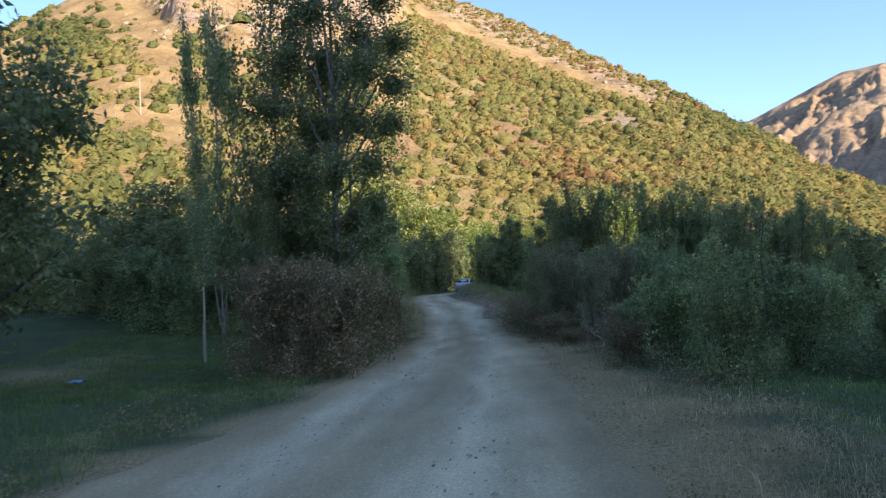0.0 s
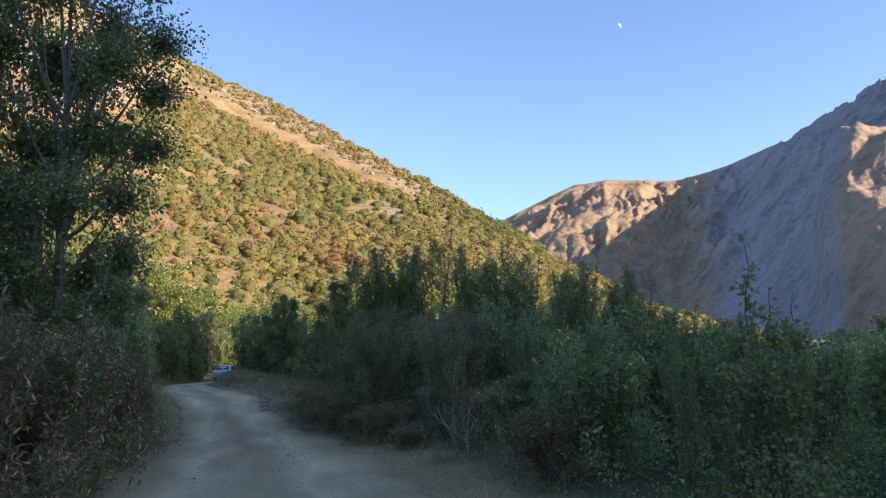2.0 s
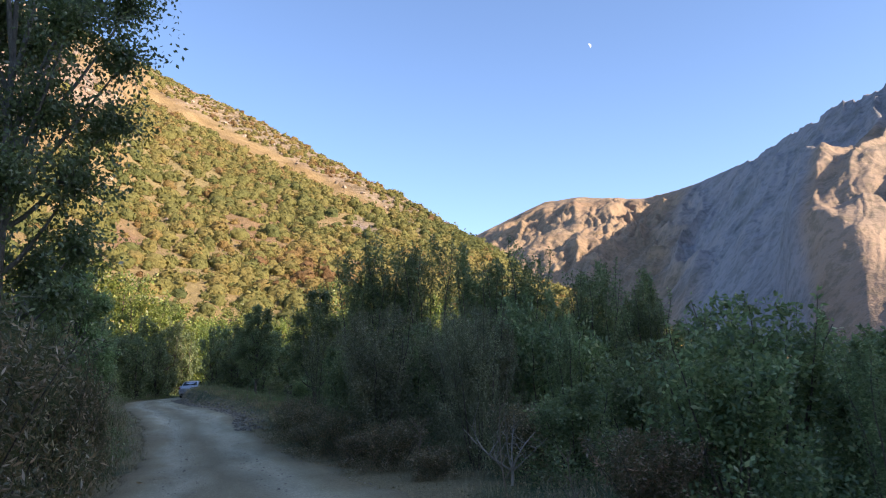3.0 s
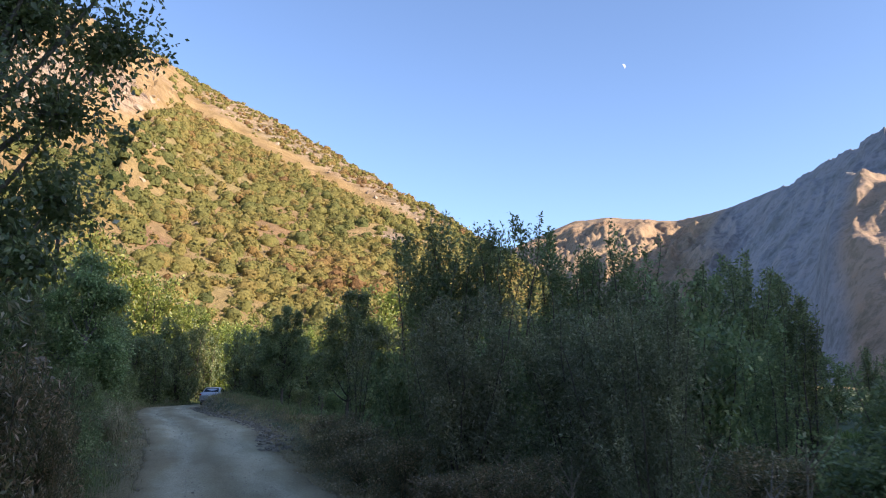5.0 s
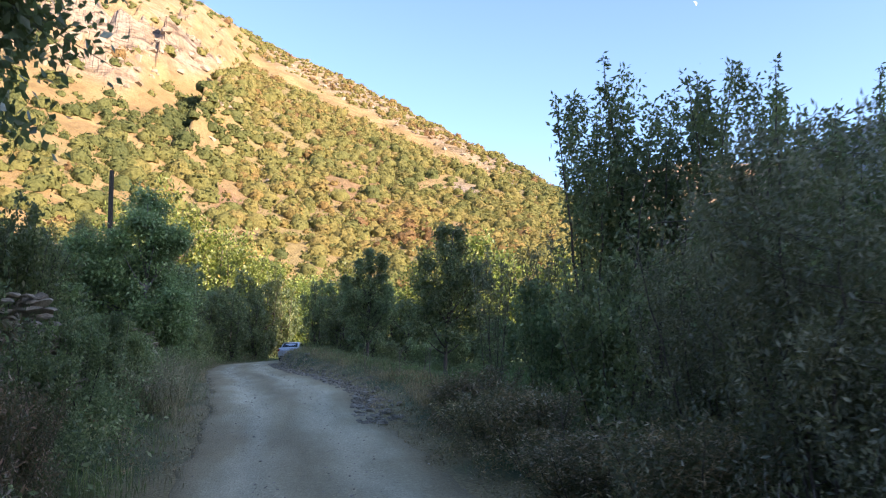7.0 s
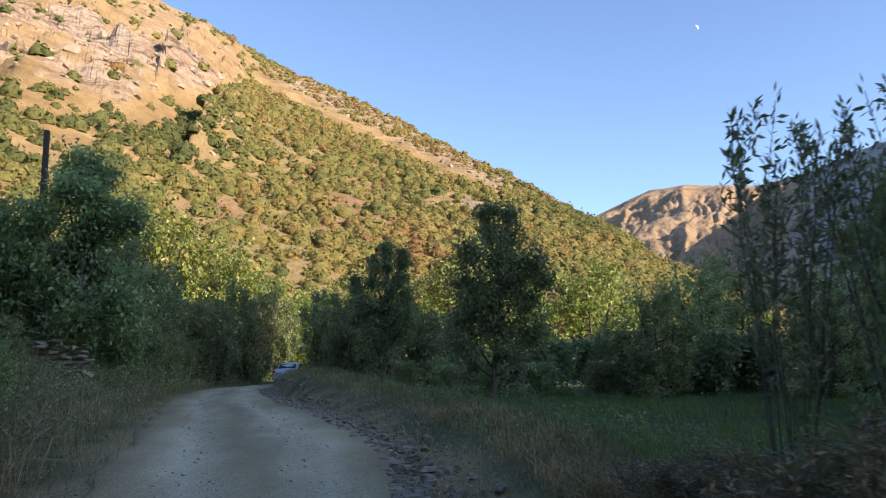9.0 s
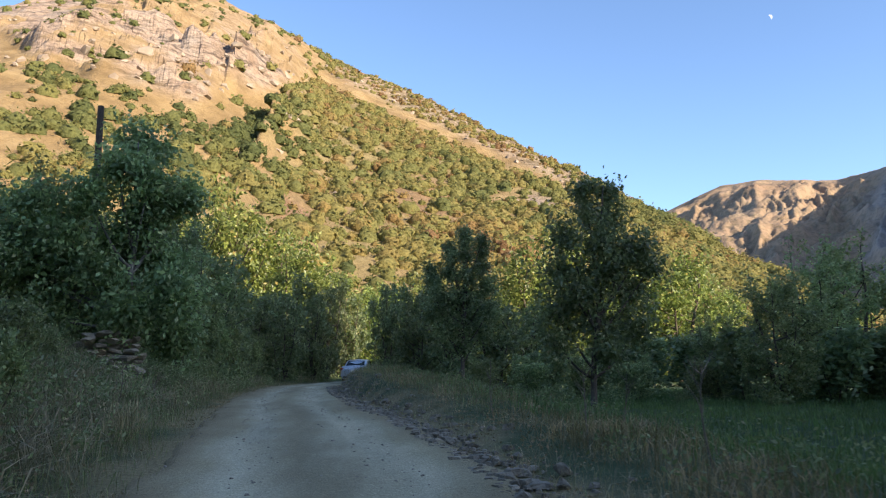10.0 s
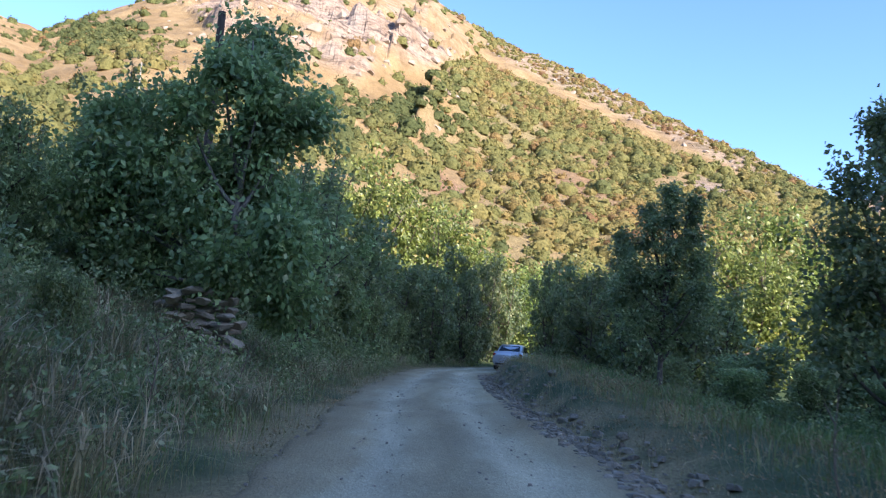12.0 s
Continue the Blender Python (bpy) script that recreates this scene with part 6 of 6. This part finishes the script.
STALK = bark_material("dry_stalk", (0.13, 0.10, 0.07), (0.26, 0.21, 0.15))
for n, (x, y, h) in enumerate(((3.55, 17.6, 1.15), (3.2, 20.2, 0.9), (3.4, 22.2, 0.8), (3.0, 27.4, 0.8), (3.3, 15.2, 0.7), (3.1, 31.5, 0.8), (3.1, 40.5, 0.9), (2.5, 43.5, 0.8), (3.6, 38.2, 1.0), (-3.6, 44.5, 0.9), (-4.0, 48.0, 0.8), (3.9, 41.5, 0.8))):
    dead_stalk(x, y, h, 600 + n)


def dead_shrub(x, y, height, seed):
    """A leafless pale shrub: a short foot with crooked boughs, each with side twigs."""
    rng = np.random.default_rng(seed)
    ob = thing("dead_shrub", "leafless pale grey shrub with crooked boughs beside the track", "bush", "dead shrubs beside the track", at=(x, y, float(ground_height(np.array([x]), np.array([y]))[0])))
    t = Tubes()
    t.add(curve_points(rng, (0, 0, -0.08), (0.02, 0, height * 0.2), 0.02, 4), np.linspace(0.024, 0.018, 4), 6)
    piece("stem", t.mesh("stem", DEAD_WOOD), ob)
    for n in range(6):
        turn = n * 1.05 + rng.uniform(-0.3, 0.3)
        out, up = height * rng.uniform(0.35, 0.85), height * rng.uniform(0.45, 0.95)
        bough = curve_points(rng, (0.02, 0, height * 0.17), (math.cos(turn) * out, math.sin(turn) * out * 0.6, up), 0.10, 8)
        t = Tubes()
        t.add(bough, np.linspace(0.014, 0.004, 8), 5)
        for _ in range(7):
            start = bough[int(rng.integers(2, 8))]
            ln = rng.uniform(0.12, 0.34) * height
            t.add(curve_points(rng, start, start + rng.normal(size=3) * ln * 0.5 + (0, 0, ln * 0.6), 0.05, 5), np.linspace(0.006, 0.002, 5), 4)
        piece("bough", t.mesh("bough", DEAD_WOOD), ob)


DEAD_WOOD = bark_material("weathered_wood", (0.18, 0.16, 0.13), (0.42, 0.38, 0.32))
for n, (x, y, h) in enumerate(((3.95, 18.4, 0.9), (3.25, 24.2, 0.55))):
    dead_shrub(x, y, h, 640 + n)


# ---- the moon ----
def build_moon():
    """A half-lit pale moon in the day sky, its bright side towards the sun."""
    bm = bmesh.new()
    rim = [Vector((math.sin(a), math.cos(a), 0)) for a in np.linspace(0, math.pi, 17)]
    inner = [Vector((math.sin(a) * 0.12, math.cos(a), 0)) for a in np.linspace(0, math.pi, 17)]
    o, i = [bm.verts.new(p) for p in rim], [bm.verts.new(p) for p in inner[1:-1]]
    i = [o[0]] + i + [o[-1]]
    for n in range(16):
        bm.faces.new([v for v in dict.fromkeys((o[n], o[n + 1], i[n + 1], i[n]))])
    me = bpy.data.meshes.new("moon")
    bm.to_mesh(me)
    bm.free()
    mat, tree, bsdf = nodes_of("moonlight")
    bsdf.inputs["Base Color"].default_value = (0.0, 0.0, 0.0, 1)
    bsdf.inputs["Emission Color"].default_value, bsdf.inputs["Emission Strength"].default_value = (0.85, 0.92, 1.0, 1), 0.55
    me.materials.append(mat)
    ob = new("moon", me)
    way = Vector((2885.4 * 1.22, (4800 - 4.8) * 1.22, 2387.7 * 1.22)).normalized()
    at = way * 4200
    ob.matrix_basis = look(at, at + way, 25) @ Matrix.Diagonal((13, 13, 13, 1))
    tagged(ob, "pale half moon in the blue day sky", "moon", kind="structure")


build_moon()
